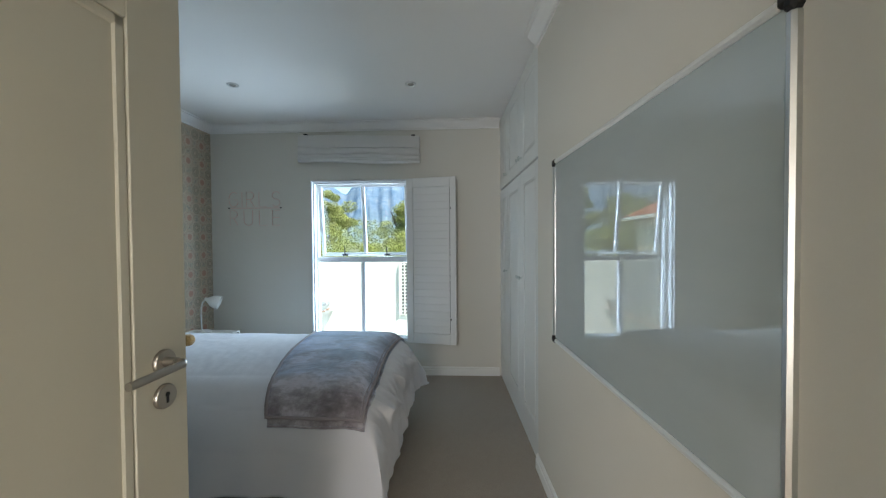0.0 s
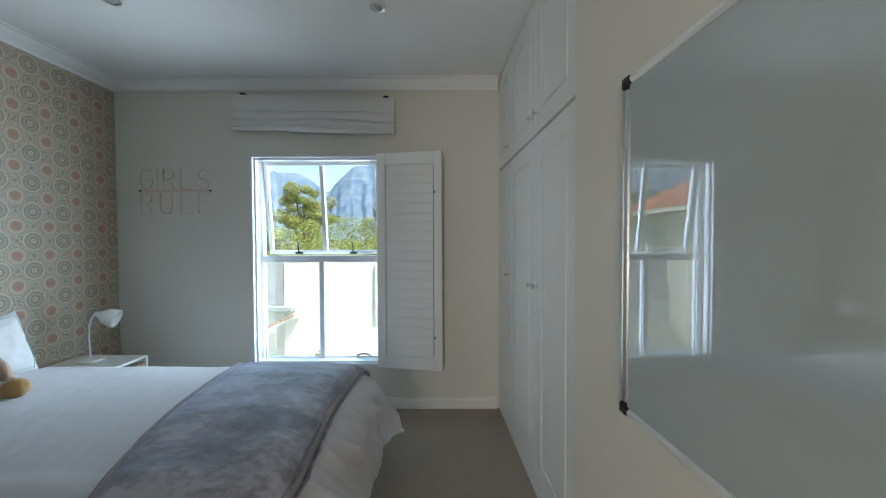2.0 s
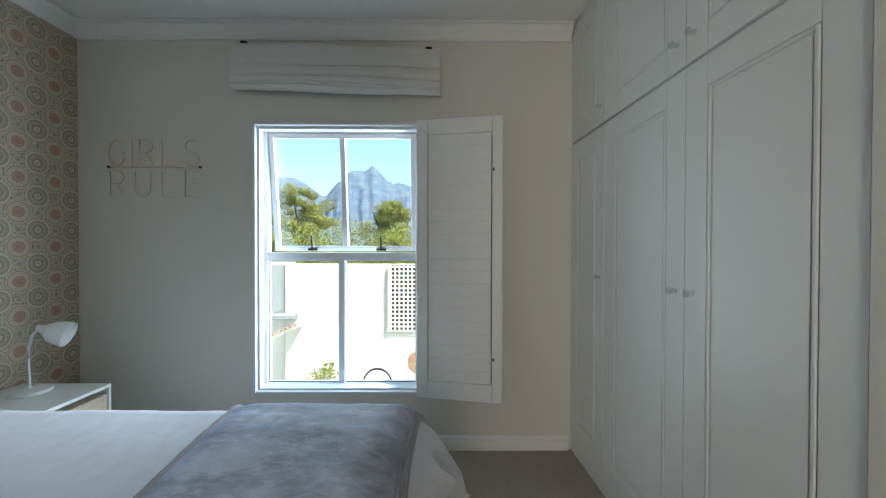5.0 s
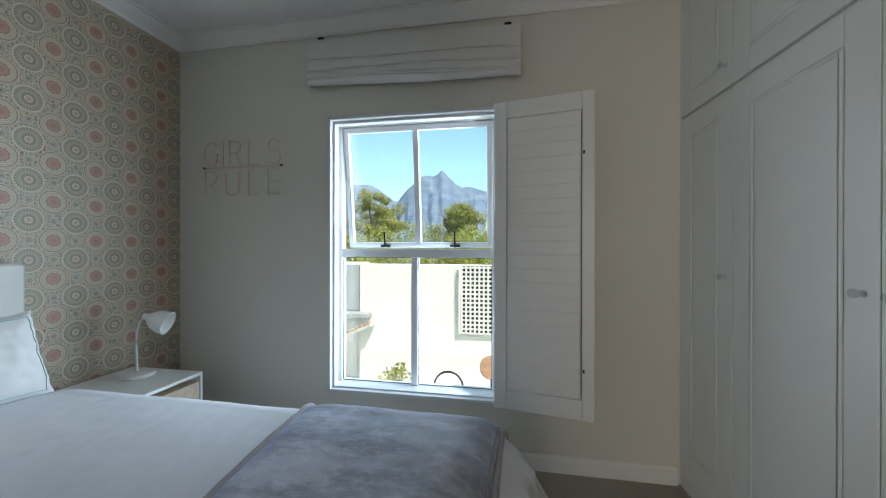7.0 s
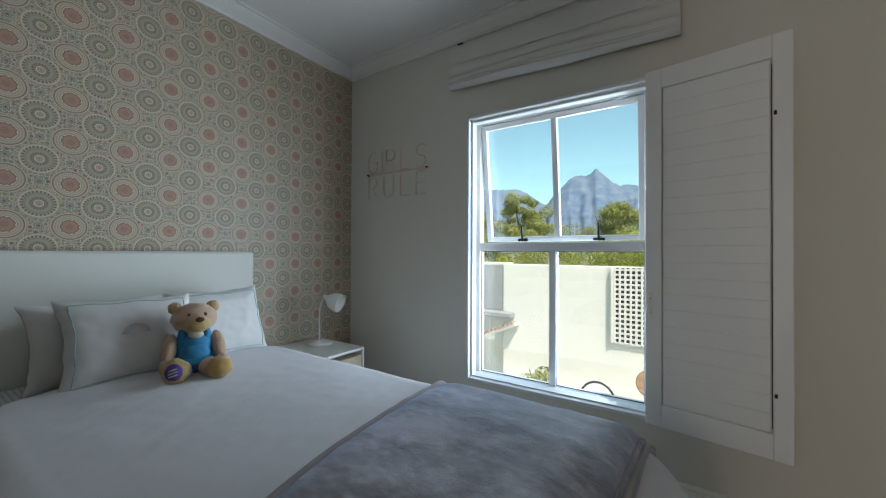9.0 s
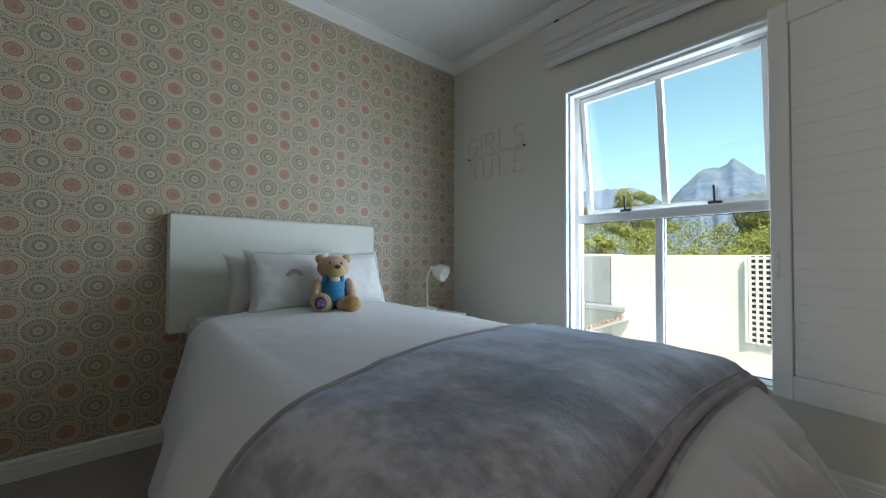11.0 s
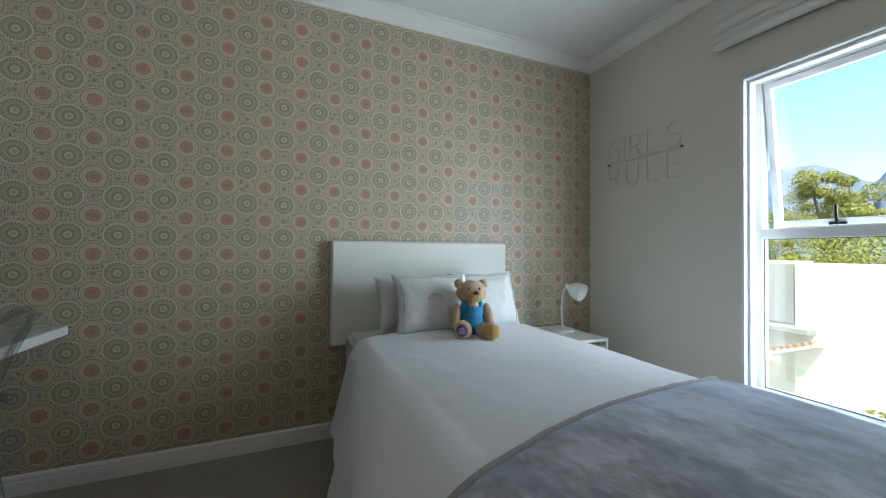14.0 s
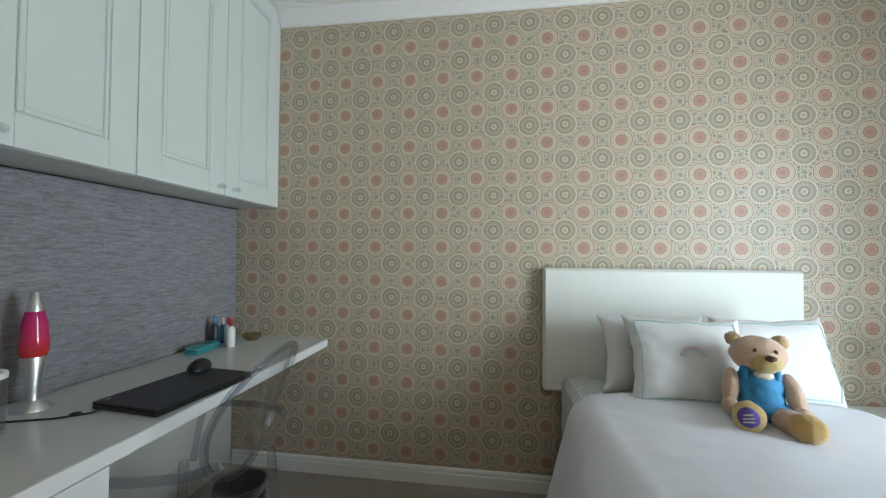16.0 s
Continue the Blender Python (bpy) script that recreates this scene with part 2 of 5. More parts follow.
    rim = n.ramp(r, [(0.17, cream), (0.185, ring), (0.205, tan), (0.215, cream), (0.235, ring), (0.248, tan), (0.258, cream), (0.275, ring), (0.288, rust), (0.3, rust), (0.308, cream), (0.324, tan)])[0]
    k = n.mix(band(rag, (0.172, 0), (0.18, 1)), heart, rim)
    col = n.mix(band(r, (0.325, 1), (0.337, 0)), col, k)
    rays = n.math("MULTIPLY", n.math("COSINE", n.math("MULTIPLY", th, 44.0)), 0.5)
    col = n.mix(n.math("MULTIPLY", n.math("ADD", rays, 0.5), band(r, (0.18, 0), (0.2, 0.5), (0.285, 0.5), (0.297, 0))), col, sage)
    p = n.place()
    fibre = n.noise(n.scaled(p, (300.0, 60.0, 420.0)), 1.0, 3.0, 0.6)
    col = n.mix(n.math("MULTIPLY_ADD", n.noise(p, 2.0), 0.08, 0.02), col, (0.48, 0.40, 0.285))
    col = n.mix(n.math("MULTIPLY", fibre, 0.15), col, (0.37, 0.31, 0.225))
    lum = n.t.nodes.new("ShaderNodeRGBToBW")
    n.put(lum.inputs[0], col)
    n.bump(n.math("ADD", lum.outputs[0], n.math("MULTIPLY", n.noise(p, 240.0), 0.4)), 0.35, 0.0015)
    return n.finish(col, 0.42, 0.0, 0.4)


def carpet_material():
    n = Nodes("wool_carpet")
    p = n.place()
    tufts = n.node("ShaderNodeTexVoronoi", 0, Vector=p, Scale=190.0)
    slow, mid = n.noise(p, 1.6, 3.0), n.noise(p, 22.0, 5.0)
    col = n.mix(n.math("ADD", n.math("MULTIPLY", slow, 0.5), n.math("MULTIPLY", mid, 0.5)), (0.35, 0.30, 0.25), (0.49, 0.43, 0.365))
    col = n.mix(n.math("MULTIPLY", tufts, 0.6), col, (0.24, 0.205, 0.17))
    n.bump(n.math("ADD", n.math("MULTIPLY", tufts, -1.0), mid), 0.6, 0.006)
    return n.finish(col, 0.95, 0.0, 0.1, 0.15)


def felt_material():
    """Grey woven felt with drawn-out darker and lighter threads."""
    n = Nodes("grey_felt")
    p = n.place()
    streak = n.noise(n.scaled(p, (18.0, 18.0, 120.0)), 1.0, 6.0, 0.7)
    fleck = n.noise(n.scaled(p, (90.0, 90.0, 300.0)), 1.0, 4.0, 0.7)
    col = n.ramp(n.math("ADD", n.math("MULTIPLY", streak, 0.6), n.math("MULTIPLY", fleck, 0.4)),
                 [(0.3, (0.12, 0.115, 0.125)), (0.45, (0.22, 0.21, 0.225)), (0.55, (0.29, 0.27, 0.29)), (0.7, (0.40, 0.38, 0.39))])[0]
    n.bump(fleck, 0.5, 0.002)
    return n.finish(col, 0.95, 0.0, 0.1, 0.3)


def plush_material():
    """Mauve-grey plush with a nap brushed in patches, whose pale sheen is painted into the colour."""
    n = Nodes("mauve_plush")
    p = n.place()
    warp = n.noise(n.scaled(p, (3.5, 6.0, 4.0)), 1.0, 4.0, 0.6)
    patch = n.noise(n.scaled(p, (26.0, 38.0, 26.0)), 1.0, 5.0, 0.65)
    pile = n.noise(p, 420.0, 2.0)
    f = n.math("ADD", n.math("MULTIPLY", warp, 0.68), n.math("MULTIPLY", patch, 0.32))
    col = n.ramp(f, [(0.36, (0.165, 0.138, 0.148)), (0.45, (0.255, 0.22, 0.232)), (0.52, (0.39, 0.35, 0.37)), (0.6, (0.60, 0.56, 0.60))])[0]
    n.bump(n.math("ADD", n.math("MULTIPLY", pile, 0.5), patch), 0.5, 0.006)
    mat = n.finish(col, n.math("MULTIPLY_ADD", patch, 0.3, 0.36), 0.0, 0.5, 1.0)
    n.bsdf.inputs["Sheen Roughness"].default_value = 0.45
    # blue of the window's light put into the sheen colour
    n.bsdf.inputs["Sheen Tint"].default_value = (0.58, 0.74, 1.0, 1)
    return mat


def cloth_material(name, c, weave=900.0, sheen=0.15):
    n = Nodes(name)
    p = n.place()
    slow, crease = n.noise(p, 3.0, 3.0), n.noise(n.scaled(p, (9.0, 16.0, 9.0)), 1.0, 4.0, 0.6)
    thread = n.noise(p, weave, 2.0)
    col = n.mix(n.math("ADD", n.math("MULTIPLY", slow, 0.5), n.math("MULTIPLY", thread, 0.4)), tuple(v * 0.93 for v in c), c)
    n.bump(n.math("ADD", n.math("MULTIPLY", thread, 0.08), crease), 0.16, 0.008)
    return n.finish(col, 0.85, 0.0, 0.2, sheen)


def glass_material(name, tint=(1, 1, 1), gloss=1.0, edge=0.85, rough=0.0):
    """Clear glass: see-through, with a reflection that grows towards grazing views."""
    m = bpy.data.materials.new(name)
    m.use_nodes = True
    t = m.node_tree
    t.nodes.clear()
    out = t.nodes.new("ShaderNodeOutputMaterial")
    tr, gl, mx, lw, pw, ml = (t.nodes.new(k) for k in ("ShaderNodeBsdfTransparent", "ShaderNodeBsdfGlossy", "ShaderNodeMixShader", "ShaderNodeLayerWeight", "ShaderNodeMath", "ShaderNodeMath"))
    tr.inputs[0].default_value = (*tint, 1)
    gl.inputs["Roughness"].default_value = rough
    gl.inputs["Color"].default_value = (gloss, gloss, gloss, 1)
    lw.inputs[0].default_value = 0.5
    pw.operation, ml.operation = "POWER", "MULTIPLY_ADD"
    pw.inputs[1].default_value = 4.0
    ml.inputs[1].default_value, ml.inputs[2].default_value = edge, 0.04
    t.links.new(lw.outputs["Facing"], pw.inputs[0])
    t.links.new(pw.outputs[0], ml.inputs[0])
    t.links.new(ml.outputs[0], mx.inputs[0])
    t.links.new(tr.outputs[0], mx.inputs[1])
    t.links.new(gl.outputs[0], mx.inputs[2])
    t.links.new(mx.outputs[0], out.inputs[0])
    return m


def board_material():
    """Pale grey enamel, glossy, with faint wipe marks."""
    n = Nodes("whiteboard_enamel")
    p = n.pos()
    smear = n.noise(n.scaled(p, (1.0, 3.0, 9.0)), 1.0, 5.0, 0.6)
    n.bump(n.noise(p, 5.0, 2.0), 0.03, 0.002)
    n.bsdf.inputs["IOR"].default_value = 1.75
    return n.finish(n.mix(smear, (0.38, 0.435, 0.435), (0.44, 0.49, 0.485)), n.math("MULTIPLY_ADD", smear, 0.014, 0.004), 0.0, 1.0)


def leaf_material(name, dark, lite):
    n = Nodes(name)
    rnd = n.node("ShaderNodeNewGeometry", 8)
    col = n.mix(n.math("ADD", n.math("MULTIPLY", rnd, 0.6), n.math("MULTIPLY", n.noise(n.place(), 0.6), 0.4)), dark, lite)
    return n.finish(col, 0.6, 0.0, 0.3)


def mountain_material():
    n = Nodes("hazy_mountain")
    p = n.place()
    rock = n.noise(n.scaled(p, (0.014, 0.014, 0.009)), 1.0, 8.0, 0.65)
    band = n.noise(n.scaled(p, (0.002, 0.002, 0.03)), 1.0, 6.0, 0.6)
    f = n.math("ADD", n.math("MULTIPLY", rock, 0.65), n.math("MULTIPLY", band, 0.35))
    # the air's blue haze is painted into the rock colours
    col = n.ramp(f, [(0.36, (0.085, 0.135, 0.215)), (0.47, (0.125, 0.175, 0.26)), (0.55, (0.16, 0.205, 0.275)), (0.66, (0.205, 0.24, 0.285))])[0]
    sep = n.t.nodes.new("ShaderNodeSeparateXYZ")
    n.put(sep.inputs[0], p)
    # more haze painted in towards the mountain's foot
    low = n.ramp(n.math("DIVIDE", sep.outputs[2], 400.0), [(0.15, (1, 1, 1)), (0.6, (0, 0, 0))])[0]
    col = n.mix(n.math("MULTIPLY", low, 0.7), col, (0.15, 0.20, 0.225))
    return n.finish(col, 0.95, 0.0, 0.0)


def wood_material(name, a, b, s=(3.0, 40.0, 40.0)):
    n = Nodes(name)
    p = n.pos()
    g = n.noise(n.scaled(p, s), 1.0, 6.0, 0.65)
    col = n.ramp(g, [(0.3, a), (0.7, b)])[0]
    n.bump(g, 0.2, 0.001)
    return n.finish(col, 0.5)


M_WALL = plain("greige_wall_paint", (0.69, 0.665, 0.60), 0.55, var=0.04, scale=1.5, fine=220, bump=0.08, dist=0.0006)
M_CEIL = plain("ceiling_paint", (0.84, 0.83, 0.81), 0.8, var=0.03, scale=1.2, fine=160, bump=0.08, dist=0.0006)
M_TRIM = plain("white_trim_paint", (0.80, 0.795, 0.765), 0.38, var=0.03, scale=4, fine=120, bump=0.06, dist=0.0005)
M_WARD = plain("wardrobe_spray_paint", (0.72, 0.735, 0.715), 0.34, var=0.02, scale=2.5, fine=420, bump=0.012, dist=0.0002)
M_DOOR = plain("cream_door_paint", (0.66, 0.63, 0.53), 0.4, var=0.03, scale=3, fine=140, bump=0.08, dist=0.0006)
M_FRAME = plain("white_window_paint", (0.74, 0.75, 0.77), 0.35, var=0.04, scale=5, fine=90, bump=0.06, dist=0.0005)
M_SHUT = plain("shutter_paint", (0.78, 0.78, 0.765), 0.42, var=0.025, scale=6, fine=140, bump=0.05, dist=0.0004)
M_PAPER = wallpaper_material()
M_CARPET = carpet_material()
M_FELT = felt_material()
M_PLUSH = plush_material()
M_PIPING = plain("mauve_hem", (0.33, 0.29, 0.30), 0.9, var=0.15, fine=300, bump=0.4, dist=0.002, sheen=0.4)
M_DUVET = cloth_material("white_cotton", (0.775, 0.775, 0.815))
M_PILLOW = cloth_material("pillow_cotton", (0.745, 0.735, 0.72), 700)
M_TEAL = plain("teal_piping", (0.25, 0.50, 0.46), 0.7)
M_BLIND = cloth_material("blind_linen", (0.74, 0.72, 0.69), 500, 0.05)
M_HEAD = plain("ivory_leatherette", (0.74, 0.74, 0.68), 0.45, var=0.03, scale=4, fine=260, bump=0.2, dist=0.0008)
M_BASE = plain("bed_base_cloth", (0.05, 0.05, 0.055), 0.9, fine=200)
M_STEEL = plain("brushed_steel", (0.46, 0.43, 0.39), 0.33, 1.0, 0.1, 30, 400, 0.1, 0.0003)
M_ALU = plain("satin_aluminium", (0.68, 0.69, 0.69), 0.3, 1.0, 0.06, 20, 300, 0.08, 0.0003)
# paler aluminium for level bars: the window's reflection is put into the colour
M_ALU_LIT = plain("lit_aluminium", (0.80, 0.81, 0.80), 0.3, 0.35, 0.03, 20, 300, 0.05, 0.0002)
M_BLACK = plain("black_plastic", (0.012, 0.012, 0.013), 0.4, var=0.2, fine=300)
M_BLACKMET = plain("black_metal", (0.02, 0.02, 0.022), 0.35, 0.6)
M_BOARD = board_material()
M_CABINET = plain("cabinet_spray_paint", (0.63, 0.675, 0.635), 0.36, var=0.02, scale=2.5, fine=420, bump=0.012, dist=0.0002)
M_DESK = plain("grey_white_laminate", (0.60, 0.61, 0.575), 0.3, var=0.03, scale=3, fine=300, bump=0.03, dist=0.0003)
M_GLASS = glass_material("window_glass")
M_RIM = glass_material("acrylic_edge", (0.80, 0.815, 0.85), 0.95, 0.85, 0.03)
M_ACRYL = glass_material("clear_acrylic", (0.93, 0.94, 0.955), 0.9, 0.75, 0.03)
M_KNOB = glass_material("glass_knob", (0.88, 0.90, 0.90), 1.0, 0.9, 0.03)
M_OAK = wood_material("pale_wood", (0.50, 0.39, 0.27), (0.68, 0.56, 0.42))
M_WHITEPL = plain("white_lacquer", (0.78, 0.775, 0.74), 0.3, var=0.02)
M_BULB = plain("grey_bulb_glass", (0.42, 0.41, 0.38), 0.2)
M_LAMPGL = plain("frosted_shade", (0.80, 0.80, 0.77), 0.25, var=0.02)
M_WIRE = plain("rose_wire", (0.78, 0.54, 0.48), 0.4, 0.0)
M_RENDER = plain("white_masonry_paint", (0.68, 0.665, 0.63), 0.85, var=0.06, scale=1.2, fine=40, bump=0.3, dist=0.004)
M_GREYWALL = plain("grey_sheet", (0.30, 0.31, 0.32), 0.7, var=0.12, scale=2, fine=30, bump=0.2, dist=0.003)
M_TILE = plain("weathered_tile", (0.36, 0.22, 0.15), 0.85, var=0.25, scale=6, fine=40)
M_TERRA = plain("terracotta", (0.42, 0.15, 0.075), 0.8, var=0.3, scale=3, fine=30, bump=0.3, dist=0.006)
M_CREAMWALL = plain("cream_masonry", (0.72, 0.66, 0.52), 0.85, var=0.08, scale=0.8, fine=30, bump=0.2, dist=0.004)
M_GROUND = plain("dry_ground", (0.20, 0.20, 0.12), 0.95, var=0.35, scale=0.05, fine=2.0, bump=0.3, dist=0.05)
M_PAVE = plain("pale_paving", (0.62, 0.60, 0.55), 0.9, var=0.12, scale=1.5, fine=30, bump=0.3, dist=0.004)
M_BARK = plain("bark", (0.13, 0.10, 0.075), 0.9, var=0.3, scale=3, fine=25, bump=0.6, dist=0.02)
# pale and dark leaf tones also carry painted sunlit highlights and shaded gaps
M_LEAF = leaf_material("olive_leaves", (0.07, 0.095, 0.024), (0.42, 0.41, 0.115))
M_LEAF2 = leaf_material("bright_leaves", (0.12, 0.16, 0.03), (0.40, 0.40, 0.08))
M_LEAF3 = leaf_material("dark_leaves", (0.045, 0.07, 0.025), (0.16, 0.20, 0.075))
M_MOUNT = mountain_material()

# ---- the room ----
CEIL, NORTH, WEST, FLOOR = 2.745, 4.0, -2.5, -0.035
WX0, WX1, WZ0, WZ1 = -1.355, -0.25, 0.342, 2.114      # window opening
EAST = pose(0.79, 2.37, 0, 0, 0, 2.46)                # face of the east side, which stands slightly askew


def slab(bm, *dims):
    chamfer_box(bm, *dims)


def run(bm, profile, p0, p1, normal):
    """A moulding of (depth, height) pairs along the floor line p0 to p1, standing off the wall along normal."""
    p0, p1, nn = Vector((*p0, 0)), Vector((*p1, 0)), Vector((*normal, 0))
    a = [bm.verts.new(p0 + nn * d + Vector((0, 0, z))) for d, z in profile]
    b = [bm.verts.new(p1 + nn * d + Vector((0, 0, z))) for d, z in profile]
    k = len(profile)
    for i in range(k):
        bm.faces.new((a[i], a[(i + 1) % k], b[(i + 1) % k], b[i]))
    bm.faces.new(a)
    bm.faces.new(list(reversed(b)))


bm = bmesh.new()
slab(bm, -2.65, 1.75, -2.6, 4.24, -0.12, FLOOR)
structure("floor", bm, M_CARPET, "beige-grey cut-pile wool carpet", "floor")
bm = bmesh.new()
slab(bm, -2.8, 1.9, -2.75, 4.5, CEIL, 2.95)
structure("ceiling", bm, M_CEIL, "smooth white painted ceiling", "ceiling")
bm = bmesh.new()
slab(bm, -2.65, WEST, -0.12, 4.24, -0.1, CEIL)
structure("wall_west", bm, M_PAPER, "wall papered with pink and grey medallions", "wall")
bm = bmesh.new()
for ya, yb, xa, xb, za, zb in ((NORTH, 4.09, WX0 - 0.01, WX1 + 0.01, WZ0 - 0.01, WZ1 + 0.01), (4.09, 4.24, -1.405, -0.247, 0.296, 2.156)):
    slab(bm, WEST, xa, ya, yb, -0.1, CEIL)
    slab(bm, xb, 1.6, ya, yb, -0.1, CEIL)
    slab(bm, xa, xb, ya, yb, -0.1, za)
    slab(bm, xa, xb, ya, yb, zb, CEIL)
structure("wall_north", bm, M_WALL, "greige painted wall with the window", "wall")
bm = bmesh.new()
slab(bm, WEST, -0.46, -0.12, 0.0, -0.1, CEIL)
slab(bm, 0.47, 1.3, -0.12, 0.0, -0.1, CEIL)
slab(bm, -0.46, 0.47, -0.12, 0.0, 2.09, CEIL)
structure("wall_south", bm, M_WALL, "greige painted wall with the doorway", "wall")
bm = bmesh.new()
chamfer_box(bm, 0.0, 0.16, -2.5, 0.0, -0.1, CEIL, 0.004, EAST)
structure("wall_east", bm, M_WALL, "greige painted wall beside the wardrobe", "wall")
bm = bmesh.new()
chamfer_box(bm, 0.66, 0.76, 0.0, 1.9, -0.1, CEIL, 0, EAST)
structure("wall_behind_wardrobe", bm, M_WALL, "plain wall behind the fitted wardrobe", "wall")
bm = bmesh.new()
slab(bm, -1.3, -1.2, -2.6, -0.12, -0.1, CEIL)
slab(bm, 1.2, 1.3, -2.6, -0.12, -0.1, CEIL)
slab(bm, -1.2, 1.2, -2.7, -2.6, -0.1, CEIL)
structure("wall_landing", bm, M_WALL, "painted walls of the landing", "wall")

CORNICE = [(0, 2.655), (0.012, 2.655), (0.014, 2.672), (0.024, 2.682), (0.046, 2.702), (0.062, 2.722), (0.064, 2.733), (0.084, 2.735), (0.086, 2.744), (0, 2.744)]
SKIRT = [(0, -0.036), (0.018, -0.036), (0.018, 0.027), (0.013, 0.031), (0.013, 0.038), (0.016, 0.042), (0.014, 0.052), (0.006, 0.059), (0, 0.059)]
bm = bmesh.new()
run(bm, CORNICE, (WEST, 0.29), (WEST, NORTH), (1, 0))
run(bm, CORNICE, (WEST, NORTH), (0.72, NORTH), (0, -1))
e0, e1 = EAST @ Vector((0, -2.4, 0)), EAST @ Vector((0, 0, 0))
en = (EAST.to_3x3() @ Vector((-1, 0, 0))).xy
run(bm, CORNICE, e0.xy, e1.xy, en)
run(bm, CORNICE, (-0.66, 0.0), (0.88, 0.0), (0, 1))
structure("cornice", bm, M_CEIL, "white moulded plaster cornice under the ceiling", "cornice")
bm = bmesh.new()
run(bm, SKIRT, (WEST, 0.02), (WEST, NORTH), (1, 0))
run(bm, SKIRT, (WEST, NORTH), (0.715, NORTH), (0, -1))
run(bm, SKIRT, e0.xy, e1.xy, en)
structure("baseboard", bm, M_TRIM, "white moulded skirting board", "baseboard")

# doorway lining and open door
bm = bmesh.new()
chamfer_box(bm, -0.46, -0.43, -0.13, 0.012, FLOOR, 2.06, 0.003)
chamfer_box(bm, 0.44, 0.47, -0.13, 0.012, FLOOR, 2.06, 0.003)
chamfer_box(bm, -0.46, 0.47, -0.13, 0.012, 2.06, 2.09, 0.003)
structure("door_lining", bm, M_TRIM, "white painted door lining", "trim")


def build_door():
    w, h = 0.80, 2.03
    door = thing("door_1", "cream painted panel door standing open", "door", pose(-0.445, 0.022, -0.027, 0, 0, 85.5), kind="structure")
    bm = bmesh.new()
    st = 0.125
    for dims in ((0, st, -0.04, 0, 0, h), (w - st, w, -0.04, 0, 0, h), (st, w - st, -0.04, 0, 0, 0.2), (st, w - st, -0.04, 0, h - 0.13, h), (st, w - st, -0.04, 0, 0.72, 0.86)):
        chamfer_box(bm, *dims, 0.002)
    part("door_frame", bm, M_DOOR, door)
    for z0, z1 in ((0.2, 0.72), (0.86, h - 0.13)):
        bm = bmesh.new()
        chamfer_box(bm, st - 0.004, w - st + 0.004, -0.030, -0.010, z0 - 0.004, z1 + 0.004, 0.001)
        for s in (-1, 1):
            y0 = -0.036 if s < 0 else -0.012
            for a, b, c, d in ((st, st + 0.022, z0, z1), (w - st - 0.022, w - st, z0, z1), (st, w - st, z0, z0 + 0.022), (st, w - st, z1 - 0.022, z1)):
                chamfer_box(bm, a, b, y0, y0 + 0.008, c, d, 0.0035)
        part("door_panel", bm, M_DOOR, door)
    # lever handle, rose and escutcheon on both faces
    hx, hz = w - 0.062, 1.21
    for s in (-1, 1):
        fy = -0.04 if s < 0 else 0.0
        bm = bmesh.new()
        turn = pose(hx, fy, hz, -90 * s, 0, 0)
        lathe(bm, [(0.026, 0), (0.026, 0.006), (0.024, 0.009), (0.011, 0.0095), (0.010, 0.034)], 28, turn)
        p = Vector((hx, fy + s * 0.03, hz))
        tube(bm, [p, p + Vector((0, s * 0.018, 0)), p + Vector((-0.012, s * 0.028, 0)), p + Vector((-0.05, s * 0.03, 0)), p + Vector((-0.13, s * 0.03, -0.002))], 0.0082, 14)
        part("door_handle", bm, M_STEEL, door, "brushed steel lever handle", True, 35)
        bm = bmesh.new()
        lathe(bm, [(0.026, 0), (0.026, 0.006), (0.024, 0.009), (0.020, 0.0095)], 28, pose(hx, fy, hz - 0.075, -90 * s, 0, 0))
        plate = part("keyhole_plate", bm, M_STEEL, door, "round brushed steel keyhole plate", True, 35)
        bm = bmesh.new()
        tube(bm, [(hx, fy + s * 0.006, hz - 0.07), (hx, fy + s * 0.0112, hz - 0.07)], 0.005, 12)
        chamfer_box(bm, hx - 0.0025, hx + 0.0025, *sorted((fy + s * 0.006, fy + s * 0.0111)), hz - 0.088, hz - 0.07)
        part("keyhole", bm, M_BLACK, plate)
    for z in (0.25, 1.0, 1.8):
        bm = bmesh.new()
        tube(bm, [(0.0, 0.006, z - 0.045), (0.0, 0.006, z + 0.045)], 0.006, 10)
        part("hinge", bm, M_STEEL, door, "steel butt hinge", True)


build_door()


